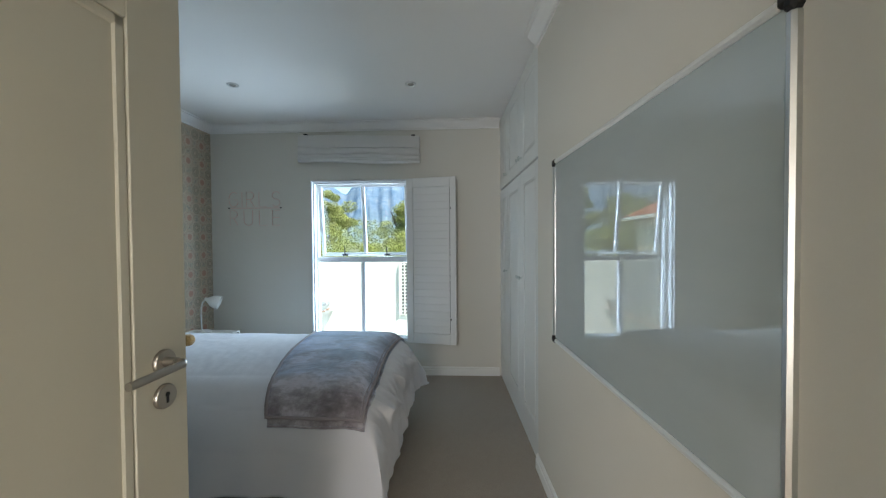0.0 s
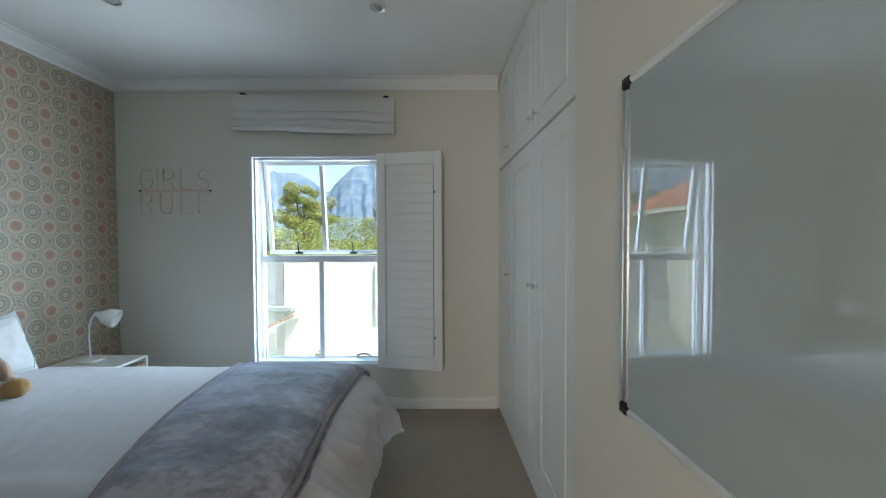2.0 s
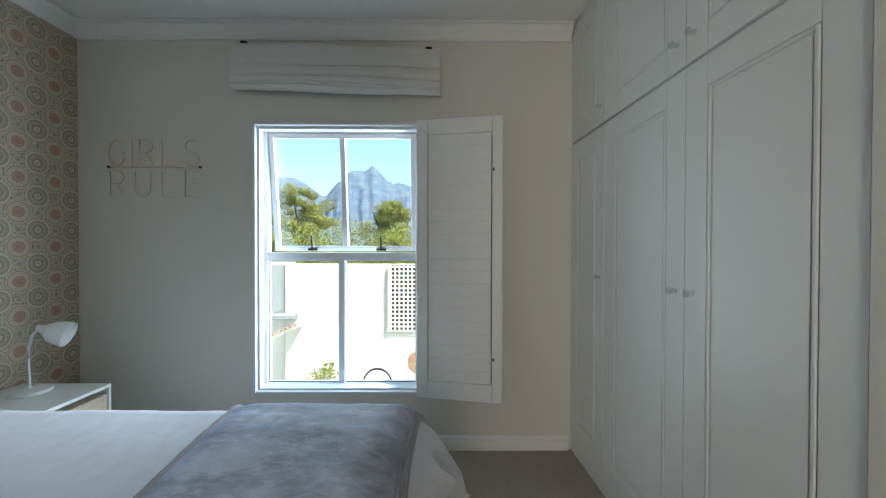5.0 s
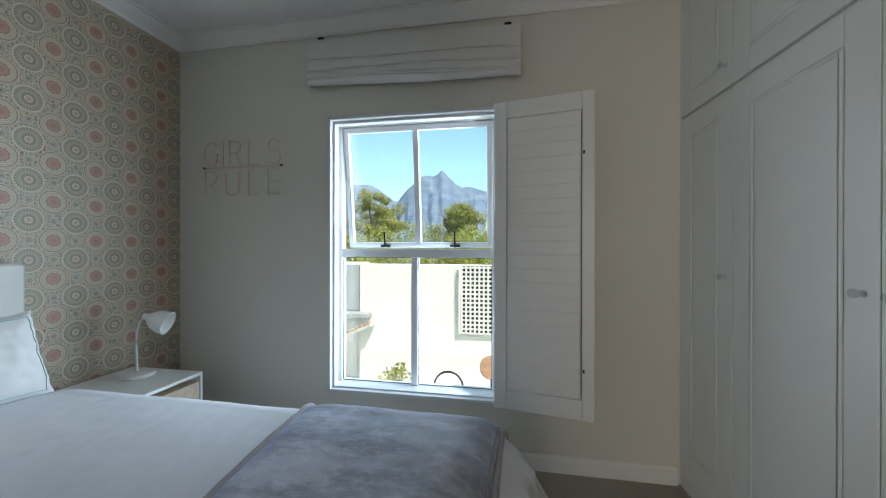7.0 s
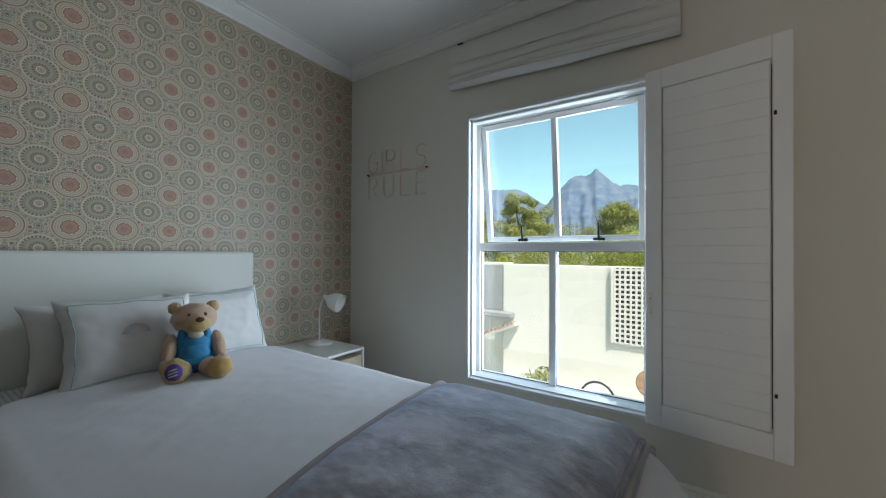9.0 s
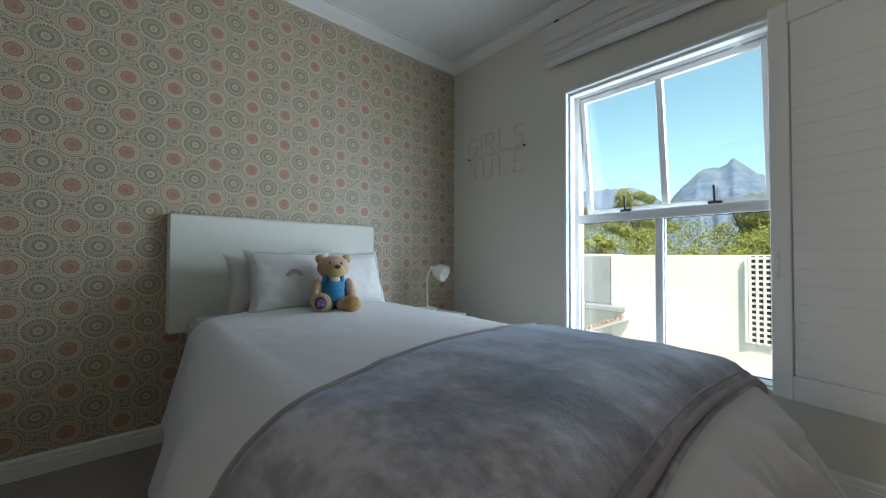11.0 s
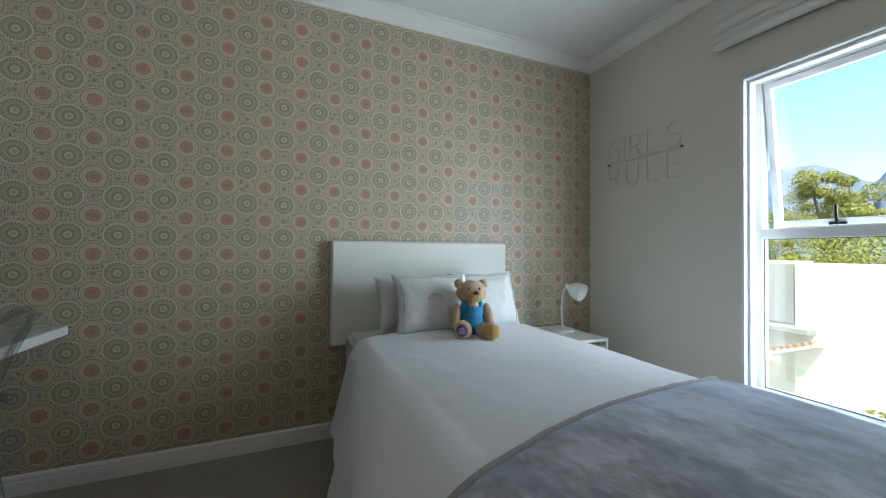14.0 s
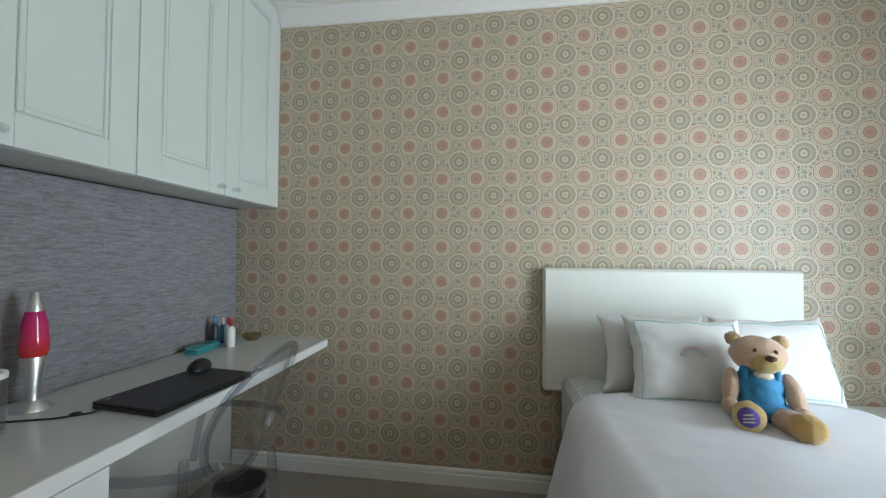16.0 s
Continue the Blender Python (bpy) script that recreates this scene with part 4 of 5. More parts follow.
def build_bed():
    bed = thing("bed", "single bed with an ivory headboard and patterned mattress", "bed", pose(0, 0, 0))
    box_part("headboard", (-2.499, -2.437, 1.866, 3.122, 0.54, 1.196), M_HEAD, bed, 0.012, "ivory upholstered headboard")
    for y in (2.05, 2.9):
        box_part("headboard_strut", (-2.496, -2.462, y, y + 0.06, FLOOR, 0.545), M_BASE, bed, 0.002)
    bm = bmesh.new()
    chamfer_box(bm, -2.434, -0.36, 1.955, 2.96, 0.32, 0.632, 0.03)
    n = Nodes("mattress_ticking")
    dots = n.node("ShaderNodeTexVoronoi", 0, Vector=n.place(), Scale=58.0, Randomness=0.1)
    tick = n.finish(n.ramp(dots, [(0.0, (0.40, 0.41, 0.42)), (0.46, (0.40, 0.41, 0.42)), (0.56, (0.66, 0.66, 0.64))])[0], 0.9)
    part("mattress", bm, tick, bed, "white mattress with a grey dotted ticking")
    bm = bmesh.new()
    chamfer_box(bm, -2.42, -0.38, 1.97, 2.945, 0.07, 0.318, 0.01)
    part("bed_base", bm, M_BASE, bed, "dark cloth bed base")
    for x in (-2.3, -0.5):
        for y in (2.03, 2.88):
            bm = bmesh.new()
            lathe(bm, [(0.022, FLOOR), (0.026, 0.072)], 16, pose(x, y, 0))
            part("leg", bm, M_BLACK, bed, "", True)

    dv = thing("duvet", "plain white cotton duvet hanging over the bed's sides", "duvet", pose(0, 0, 0))
    bm = bmesh.new()
    S0, S1, W = -2.06, FOOT + FROUND * math.pi / 2 + 0.23, FLAT + ROUND * math.pi / 2 + 0.20
    sheet(bm, lambda u, v: on_bed(S0 + (S1 - S0) * u, -W + 2 * W * v), 210, 190)
    bm.normal_update()
    ob = part("cover", bm, M_DUVET, dv, "", True, 180)
    mod = ob.modifiers.new("thickness", "SOLIDIFY")
    mod.thickness, mod.offset = 0.018, -1.0

    bl = thing("throw_blanket", "mauve-grey plush throw laid across the bed's foot", "blanket", pose(0, 0, 0))

    def throw(u, v, under=0.0):
        w = -0.69 - under * 2.2 + (1.44 + under * 2.2) * v
        s0 = -0.70 - 0.30 * v - 0.02 * math.sin(v * 5)
        s1 = -0.205 + 0.02 * math.sin(v * 6 + 1) + under * (0.75 + 0.5 * math.sin(v * 4 + 0.5))
        s = s0 + (s1 - s0) * u
        p = on_bed(s, w)
        out = Vector((0.3 if s > FOOT else 0.0, -0.6 if w < -0.5 else (0.6 if w > 0.5 else 0.0), 1.0)).normalized()
        edge = min(u, 1 - u, v, 1 - v)
        puff = 0.014 + 0.012 * min(1.0, edge / 0.08) + 0.007 * noise.noise((s * 6, w * 5, 11)) * min(1.0, edge / 0.1) + 0.003 * noise.noise((s * 17, w * 13, 5))
        return p + out * (0.006 if under else max(0.012, puff))

    bm = bmesh.new()
    sheet(bm, throw, 70, 110)
    bm.normal_update()
    ob = part("plush_cloth", bm, M_PLUSH, bl, "", True, 180)
    mod = ob.modifiers.new("thickness", "SOLIDIFY")
    mod.thickness, mod.offset = 0.012, -1.0
    rim = [throw(i / 40, 0) for i in range(40)] + [throw(1, i / 80) for i in range(80)] + [throw(1 - i / 40, 1) for i in range(40)] + [throw(0, 1 - i / 80) for i in range(80)]
    bm = bmesh.new()
    tube(bm, [p + Vector((0, 0, 0.0)) for p in rim], 0.0095, 8, True)
    part("hem", bm, M_PIPING, bl, "rolled mauve-grey hem", True, 180)
    bm = bmesh.new()
    sheet(bm, lambda u, v: throw(0.02 + 0.98 * u, v, 0.016), 50, 110)
    bm.normal_update()
    ob = part("lower_fold", bm, M_PLUSH, bl, "lower layer of the folded throw", True, 180)
    mod = ob.modifiers.new("thickness", "SOLIDIFY")
    mod.thickness, mod.offset = 0.006, -1.0
    bm = bmesh.new()
    tube(bm, [throw(0.02 + 0.98 * i / 40, 0, 0.016) for i in range(40)] + [throw(1, i / 80, 0.016) for i in range(81)], 0.007, 8)
    part("lower_hem", bm, M_PLUSH, bl, "rolled mauve-grey hem", True, 180)
    # stitched line a hand's breadth inside the foot edge
    bm = bmesh.new()
    tube(bm, [throw(0.965, 0.02 + 0.96 * i / 80) + Vector((0.001, 0, 0.0)) for i in range(81)], 0.0028, 6)
    part("seam", bm, M_PIPING, bl, "sewn seam", True, 180)


build_bed()


def build_pillow(m, w, h, d, label, rainbow=False, seed=0.0, piped=True):
    """A pillow standing in its local y-z plane, front towards +x, foot at z = 0."""
    p = thing("pillow", label, "pillow", m, "pillows on the bed")

    def skin(side):
        def f(u, v):
            a, b = 2 * u - 1, 2 * v - 1
            flange = max(abs(a), abs(b))
            k = max(0.0, (1 - abs(a) ** 3.2)) ** 0.55 * max(0.0, (1 - abs(b) ** 3.2)) ** 0.55
            pinch = 1 - 0.035 * (1 - abs(a) ** 2) * 0 - 0.05 * (abs(a) ** 2) * (1 - abs(b))
            y = a * w / 2 * (1 - 0.125 * (1 - b * b) * abs(a)) + 0.006 * noise.noise((a * 3, b * 5, seed))
            z = h / 2 + b * h / 2 * (1 - 0.115 * (1 - a * a) * abs(b)) - (0.014 * max(0, b) * (0.5 + noise.noise((a * 2, seed, 2)))) 
            x = side * (d * 0.5 * k + 0.003)
            x += 0.006 * noise.noise((a * 2.5 + seed, b * 2.5, side)) * (1 - flange ** 4) + 0.002 * math.sin(b * 17 + a * 4 + 3 * noise.noise((b * 2, a, seed)) + seed) * (abs(a) ** 2.2) * (1 - flange ** 10) + 0.003 * noise.noise((a * 6 + seed, b * 5, 4)) * (1 - flange ** 6)
            x -= 0.03 * (b * b) * 0.5
            return Vector((x, y, z))
        return f

    bm = bmesh.new()
    for s in (-1, 1):
        sheet(bm, skin(s), 44, 44)
    bmesh.ops.remove_doubles(bm, verts=bm.verts[:], dist=0.004)
    part("cover", bm, M_PILLOW, p, "", True, 180)
    if piped:
        f = skin(1)
        q = 0.075
        rim = [f(q + (1 - 2 * q) * i / 24, q) for i in range(24)] + [f(1 - q, q + (1 - 2 * q) * i / 24) for i in range(24)] + [f(1 - q - (1 - 2 * q) * i / 24, 1 - q) for i in range(24)] + [f(q, 1 - q - (1 - 2 * q) * i / 24) for i in range(24)]
        bm = bmesh.new()
        tube(bm, [r + Vector((0.0015, 0, 0)) for r in rim], 0.0018, 6, True)
        part("piping", bm, M_TEAL, p, "fine teal stitched line", True, 180)
    if rainbow:
        f = skin(1)
        for k, c in enumerate(((0.70, 0.48, 0.58), (0.60, 0.54, 0.70), (0.52, 0.68, 0.70), (0.75, 0.72, 0.58))):
            bm = bmesh.new()
            r = 0.108 - 0.017 * k
            pts = [f(0.5 + r * math.cos(radians(10 + 160 * i / 16)) * 0.42 / w, 0.50 + r * math.sin(radians(10 + 160 * i / 16)) * 0.42 / h) + Vector((0.0015, 0, 0)) for i in range(17)]
            tube(bm, pts, 0.0024, 6)
            part("rainbow_band", bm, plain("rainbow_thread", c, 0.8), p, "embroidered rainbow stripe", True, 180)
    return p


build_pillow(pose(-2.19, 2.34, 0.634, 0, -13, 4), 0.49, 0.37, 0.12, "plain white pillow behind the embroidered one", seed=3.1, piped=False)
build_pillow(pose(-1.985, 2.385, 0.648, 0, -22, -4), 0.465, 0.395, 0.13, "white pillow with teal piping and a stitched rainbow", True, 0.3)
build_pillow(pose(-2.06, 2.775, 0.650, 0, -19, 3), 0.465, 0.385, 0.13, "white pillow with teal piping leaning on the headboard", False, 1.9)


def build_bear():
    """One plain soft toy, sitting."""
    fur = plain("tan_plush", (0.60, 0.40, 0.285), 0.9, var=0.2, scale=14, fine=200, bump=0.7, dist=0.006, sheen=0.6)
    pale = plain("pale_plush", (0.57, 0.40, 0.17), 0.9, var=0.15, scale=18, fine=200, bump=0.6, dist=0.005, sheen=0.5)
    gold = plain("golden_plush", (0.48, 0.29, 0.10), 0.9, var=0.15, scale=18, fine=200, bump=0.6, dist=0.005, sheen=0.5)
    blue = plain("blue_cloth", (0.02, 0.235, 0.45), 0.75, var=0.12, scale=20, fine=500, bump=0.3, dist=0.002)
    cream = plain("cream_cloth", (0.62, 0.56, 0.44), 0.8)
    purple = plain("purple_patch", (0.09, 0.05, 0.26), 0.7)
    brown = plain("brown_nose", (0.10, 0.04, 0.02), 0.4)
    mats = [fur, pale, gold, blue, cream, purple, brown]
    bm = bmesh.new()

    def add(i, c, r, m=None, rough=0.06, sub=3):
        seen = set(bm.faces)
        blob(bm, c, r, m, rough, sub + (1 if i < 4 else 0), i * 1.3)
        for f in bm.faces:
            if f not in seen:
                f.material_index = i
                f.smooth = True

    # local: +x is ahead, z up from the bed
    add(0, (0.0, 0, 0.10), (0.068, 0.078, 0.11))
    add(3, (0.006, 0, 0.130), (0.076, 0.082, 0.088), rough=0.05)
    add(3, (0.016, 0, 0.062), (0.090, 0.100, 0.050), rough=0.14)
    add(3, (0.052, 0, 0.098), (0.044, 0.066, 0.062), rough=0.10)
    add(4, (0.064, 0.004, 0.192), (0.016, 0.030, 0.020))
    for s in (-1, 1):
        add(3, (0.034, s * 0.046, 0.190), (0.030, 0.018, 0.030), rough=0.02)
    add(0, (0.012, 0, 0.262), (0.076, 0.090, 0.071), rough=0.07)
    add(1, (0.070, 0.010, 0.236), (0.044, 0.050, 0.036))
    add(6, (0.108, 0.016, 0.257), (0.012, 0.018, 0.012), rough=0)
    for s in (-1, 1):
        add(0, (-0.005, s * 0.074, 0.314), (0.016, 0.028, 0.028))
        add(1, (0.008, s * 0.074, 0.311), (0.008, 0.018, 0.018))
        add(6, (0.078, 0.008 + s * 0.030, 0.280), (0.007, 0.009, 0.009), rough=0, sub=2)
        add(0, (0.040, s * 0.094, 0.132), (0.030, 0.028, 0.076), pose(0, 0, 0, 8 * s, -26, 0))
        add(0, (0.082, s * 0.104, 0.066), (0.030, 0.028, 0.030))
    add(0, (0.12, -0.058, 0.046), (0.085, 0.044, 0.042), pose(0, 0, 0, 0, 0, -10))
    add(0, (0.12, 0.058, 0.046), (0.085, 0.044, 0.042), pose(0, 0, 0, 0, 0, 14))
    add(1, (0.190, -0.072, 0.056), (0.032, 0.049, 0.054), pose(0, 0, 0, 0, 0, -14))
    add(5, (0.213, -0.078, 0.058), (0.019, 0.032, 0.034), pose(0, 0, 0, 0, 0, -14), rough=0)
    add(2, (0.195, 0.080, 0.05), (0.052, 0.052, 0.047), pose(0, 0, 0, 0, 0, 22))
    for k in (-1, 0, 1):
        add(4, (0.2305, -0.081, 0.058 + 0.012 * k), (0.003, 0.018, 0.0028), pose(0, 0, 0, 14, 0, -14), rough=0, sub=2)
    bm.normal_update()
    for v in bm.verts:
        v.co += v.normal * (0.0022 * noise.noise(v.co * 70) + 0.0012 * noise.noise(v.co * 160))
    ob = new("teddy_bear", mesh_of("teddy_bear", bm, mats))
    ob.matrix_basis = pose(-1.885, 2.55, 0.662, 0, -7, -20) @ Matrix.Scale(0.93, 4)
    tagged(ob, "tan plush teddy bear in a blue dress, sitting", "soft toy")


build_bear()


def build_nightstand():
    ns = thing("nightstand", "white bedside table with a pale wood drawer", "nightstand", pose(-2.475, 3.225, 0))
    w, d, h = 0.495, 0.425, 0.54          # x, y, z
    box_part("top", (0, w, 0, d, h - 0.018, h), M_WHITEPL, ns, 0.002)
    box_part("side_panel", (0, w, 0, 0.016, 0.03, h - 0.018), M_WHITEPL, ns, 0.0015)
    box_part("side_panel", (0, w, d - 0.016, d, 0.03, h - 0.018), M_WHITEPL, ns, 0.0015)
    box_part("back_panel", (0, 0.012, 0.016, d - 0.016, 0.03, h - 0.018), M_WHITEPL, ns, 0.001)
    box_part("bottom_panel", (0.012, w, 0.016, d - 0.016, 0.03, 0.048), M_WHITEPL, ns, 0.001)
    box_part("plinth", (0.02, w - 0.03, 0.02, d - 0.02, FLOOR, 0.03), M_WHITEPL, ns, 0.001)
    dr = box_part("drawer", (0.02, w - 0.006, 0.019, d - 0.019, 0.27, h - 0.052), M_OAK, ns, 0.002, "pale wood drawer front")
    box_part("drawer", (0.02, w - 0.006, 0.019, d - 0.019, 0.055, 0.262), M_OAK, ns, 0.002, "pale wood drawer front")

    lp = thing("table_lamp", "white gooseneck table lamp with a bell shade", "lamp", pose(-2.285, 3.515, 0.54))
    bm = bmesh.new()
    lathe(bm, [(0.085, 0.0), (0.088, 0.006), (0.084, 0.018), (0.05, 0.026), (0.014, 0.03), (0.012, 0.04)], 36)
    part("base", bm, M_WHITEPL, lp, "round white base", True, 40)
    bm = bmesh.new()
    tube(bm, [(0, 0, 0.03), (-0.003, 0, 0.1), (-0.008, 0, 0.18), (-0.006, 0.004, 0.25), (0.004, 0.01, 0.30), (0.022, 0.016, 0.325), (0.045, 0.022, 0.332)], 0.0065, 12)
    part("neck", bm, M_ALU, lp, "bright flexible neck", True, 60)
    bm = bmesh.new()
    ax = Vector((0.045, 0.022, 0.332))
    mm = Matrix.Translation(ax) @ Vector((0.80, 0.28, -0.32)).to_track_quat("Z", "Y").to_matrix().to_4x4()
    lathe(bm, [(0.016, -0.022), (0.02, 0.0), (0.036, 0.02), (0.058, 0.05), (0.066, 0.09), (0.067, 0.115), (0.063, 0.115), (0.058, 0.085), (0.03, 0.03)], 32, mm)
    part("shade", bm, M_LAMPGL, lp, "white bell shade", True, 40)


build_nightstand()

# ---- desk corner ----


def build_desk():
    dk = thing("desk", "long built-in desk with a grey-white laminate top", "desk", pose(0, 0, 0))
    bm = bmesh.new()
    chamfer_box(bm, -2.495, -0.62, 0.021, 0.612, 0.716, 0.755, 0.002)
    part("worktop", bm, M_DESK, dk, "grey-white laminate top")
    box_part("front_edge", (-2.495, -0.62, 0.612, 0.622, 0.712, 0.7555), M_TRIM, dk, 0.002, "white edge strip")
    box_part("cleat", (-2.495, -0.62, 0.021, 0.045, 0.66, 0.715), M_TRIM, dk, 0.002)
    pd = thing("drawer_pedestal", "white drawer pedestal under the desk", "drawers", pose(-1.262, 0.03, 0))
    box_part("body", (0, 0.63, 0, 0.555, FLOOR, 0.705), M_TRIM, pd, 0.002)
    for z in (0.06, 0.28, 0.5):
        dr = box_part("drawer", (0.004, 0.626, 0.556, 0.574, z, z + 0.2), M_TRIM, pd, 0.002)
        bm = bmesh.new()
        lathe(bm, [(0.006, 0), (0.005, 0.012), (0.013, 0.022), (0.01, 0.03)], 14, pose(0.315, 0.574, z + 0.12, -90, 0, 0))
        part("knob", bm, M_KNOB, dr, "glass knob", True)
    pb = thing("pinboard", "grey felt pinboard on the wall above the desk", "pinboard", pose(0, 0, 0))
    box_part("felt_panel", (-2.494, -0.62, 0.001, 0.02, 0.757, 1.532), M_FELT, pb, 0.002)
    # the shadow below the cabinets, put in as a black strip
    box_part("shadow_strip", (-2.494, -0.62, 0.001, 0.024, 1.5325, 1.537), M_BLACK, pb, 0.001, "black strip added as the shadow under the cabinets")

    xs = (-2.497, -2.047, -1.597, -1.147, -0.697)
    turn = pose(0, 0.268, 1.542, 0, 0, -90)
    for k in (0, 2):
        cu = thing("wall_cabinet", "white panelled wall cabinet above the desk, doors closed", "cabinet", Matrix.Translation((xs[k], 0, 0)), "wall cabinets")
        box_part("body", (0.0, xs[k + 2] - xs[k], 0.002, 0.267, 1.542, 2.742), M_CABINET, cu, 0.001)
        for i in (0, 1):
            wd = xs[k + i + 1] - xs[k + i]
            panel_door(wd, 1.198, wd - 0.06 if i == 0 else 0.04, 0.04, cu, Matrix.Translation((i * 0.45, 0, 0)) @ turn, M_CABINET, 0.10)


build_desk()


def build_chair():
    ch = thing("ghost_chair", "clear acrylic armchair with an oval back, tucked in", "chair", pose(-1.53, 0.565, FLOOR, 0, 0, 3))
    # local: the chair looks towards -y
    bm = bmesh.new()
    sheet(bm, lambda u, v: Vector(((-0.24 + 0.48 * u) * (1.08 - 0.16 * v), -0.22 + 0.44 * v, 0.455 - 0.018 * math.sin(u * math.pi) * math.sin(v * math.pi) - 0.03 * (1 - v) ** 4)), 12, 12)
    ob = part("seat", bm, M_ACRYL, ch, "", True, 180)
    ob.modifiers.new("thickness", "SOLIDIFY").thickness = 0.014
    bm = bmesh.new()

    def back(a, r):
        x, z = 0.195 * r * math.cos(a), 0.205 * r * math.sin(a)
        return Vector((x, 0.255 + 0.36 * z + 0.03 - 0.05 * (x / 0.19) ** 2, 0.785 + z))
    c = bm.verts.new(back(0, 0))
    rings = [[bm.verts.new(back(k * math.tau / 40, r)) for k in range(40)] for r in (0.3, 0.6, 0.85, 0.98)]
    for k in range(40):
        bm.faces.new((c, rings[0][k], rings[0][(k + 1) % 40]))
        for a, b in zip(rings, rings[1:]):
            bm.faces.new((a[k], b[k], b[(k + 1) % 40], a[(k + 1) % 40]))
    part("backrest", bm, M_ACRYL, ch, "", True, 180).modifiers.new("thickness", "SOLIDIFY").thickness = 0.008
    bm = bmesh.new()
    tube(bm, [back(k * math.tau / 48, 1.0) for k in range(48)], 0.012, 10, True)
    part("back_rim", bm, M_RIM, ch, "clear rounded rim", True, 180)
    for s in (-1, 1):
        bm = bmesh.new()
        tube(bm, [(s * 0.175, 0.255, 0.69), (s * 0.225, 0.2, 0.685), (s * 0.262, 0.08, 0.685), (s * 0.265, -0.06, 0.68), (s * 0.25, -0.12, 0.655), (s * 0.24, -0.13, 0.6), (s * 0.235, -0.15, 0.46)], 0.013, 10)
        part("armrest", bm, M_RIM, ch, "clear curved armrest", True, 180)
        bm = bmesh.new()
        tube(bm, [(s * 0.235, -0.19, 0.455), (s * 0.24, -0.2, 0.2), (s * 0.235, -0.205, 0.0)], 0.019, 10, taper=[1, 0.85, 0.7])
        part("leg", bm, M_ACRYL, ch, "", True, 180)
        bm = bmesh.new()
        tube(bm, [(s * 0.13, 0.235, 0.585), (s * 0.19, 0.21, 0.44), (s * 0.205, 0.235, 0.25), (s * 0.215, 0.29, 0.0)], 0.018, 10, taper=[0.8, 1, 0.9, 0.7])
        part("leg", bm, M_ACRYL, ch, "", True, 180)


build_chair()


def build_desk_things():
    lava = thing("lava_lamp", "silver lava lamp filled with red liquid", "lamp", pose(-1.41, 0.135, 0.755))
    bm = bmesh.new()
    lathe(bm, [(0.05, 0), (0.048, 0.006), (0.022, 0.03), (0.019, 0.06), (0.031, 0.165), (0.030, 0.168)], 32)
    part("base", bm, M_ALU, lava, "brushed silver waisted base", True, 40)
    n = Nodes("red_liquid")
    sep = n.t.nodes.new("ShaderNodeSeparateXYZ")
    n.put(sep.inputs[0], n.pos())
    wax = n.noise(n.pos(), 14.0, 2.0)
    f = n.math("ADD", sep.outputs[2], n.math("MULTIPLY", wax, 0.06))
    liquid = n.finish(n.ramp(n.math("MULTIPLY", f, 3.0), [(0.5, (0.45, 0.02, 0.01)), (0.62, (0.62, 0.03, 0.03)), (0.8, (0.62, 0.03, 0.12)), (1.0, (0.50, 0.02, 0.14))])[0], 0.08)
    bm = bmesh.new()
    lathe(bm, [(0.0298, 0.168), (0.0345, 0.182), (0.0355, 0.205), (0.031, 0.27), (0.022, 0.312)], 32)
    part("globe", bm, liquid, lava, "glossy red and magenta globe", True, 40)
    bm = bmesh.new()
    lathe(bm, [(0.0223, 0.312), (0.0215, 0.318), (0.010, 0.372), (0.008, 0.374)], 24)
    part("cap", bm, M_ALU, lava, "silver cone cap", True, 40)

    lap = thing("laptop", "closed matt black laptop computer", "laptop", pose(-1.615, 0.475, 0.755, 0, 0, 174))
    box_part("base", (-0.195, 0.195, -0.132, 0.132, 0.002, 0.014), M_BLACK, lap, 0.003)
    box_part("lid", (-0.195, 0.195, -0.132, 0.132, 0.0145, 0.024), M_BLACK, lap, 0.003, "matt black lid")
    box_part("logo", (-0.172, -0.155, 0.105, 0.112, 0.0238, 0.0243), M_ALU, lap, 0.0, "tiny silver mark")
    for x in (-0.16, 0.16):
        for y in (-0.1, 0.1):
            bm = bmesh.new()
            lathe(bm, [(0.008, 0.0), (0.008, 0.003)], 10, pose(x, y, 0))
            part("rubber_foot", bm, M_BLACK, lap)
    ms = thing("computer_mouse", "black computer mouse lying on the laptop", "mouse", pose(-1.80, 0.385, 0.779, 0, 0, 20))
    bm = bmesh.new()
    blob(bm, (0, 0, 0.0), (0.064, 0.04, 0.04), sub=3)
    bmesh.ops.bisect_plane(bm, geom=bm.verts[:] + bm.edges[:] + bm.faces[:], plane_co=(0, 0, 0.0005), plane_no=(0, 0, -1), clear_outer=True)
    bmesh.ops.contextual_create(bm, geom=[e for e in bm.edges if e.is_boundary])
    part("shell", bm, M_BLACK, ms, "", True, 50)
    bm = bmesh.new()
    tube(bm, [(0.037, -0.004, 0.0325), (0.037, 0.004, 0.0325)], 0.006, 12)
    part("wheel", bm, M_BLACKMET, ms)
    cb = thing("power_cable", "thin black power cable across the desk", "cable")
    bm = bmesh.new()
    tube(bm, [(-1.425, 0.385, 0.765), (-1.405, 0.36, 0.759), (-1.385, 0.33, 0.758), (-1.355, 0.29, 0.758), (-1.33, 0.22, 0.758), (-1.30, 0.14, 0.758), (-1.28, 0.09, 0.758), (-1.2, 0.05, 0.758), (-1.05, 0.04, 0.758)], 0.003, 8)
    part("cord", bm, M_BLACK, cb, "", True, 60)
    bm = bmesh.new()
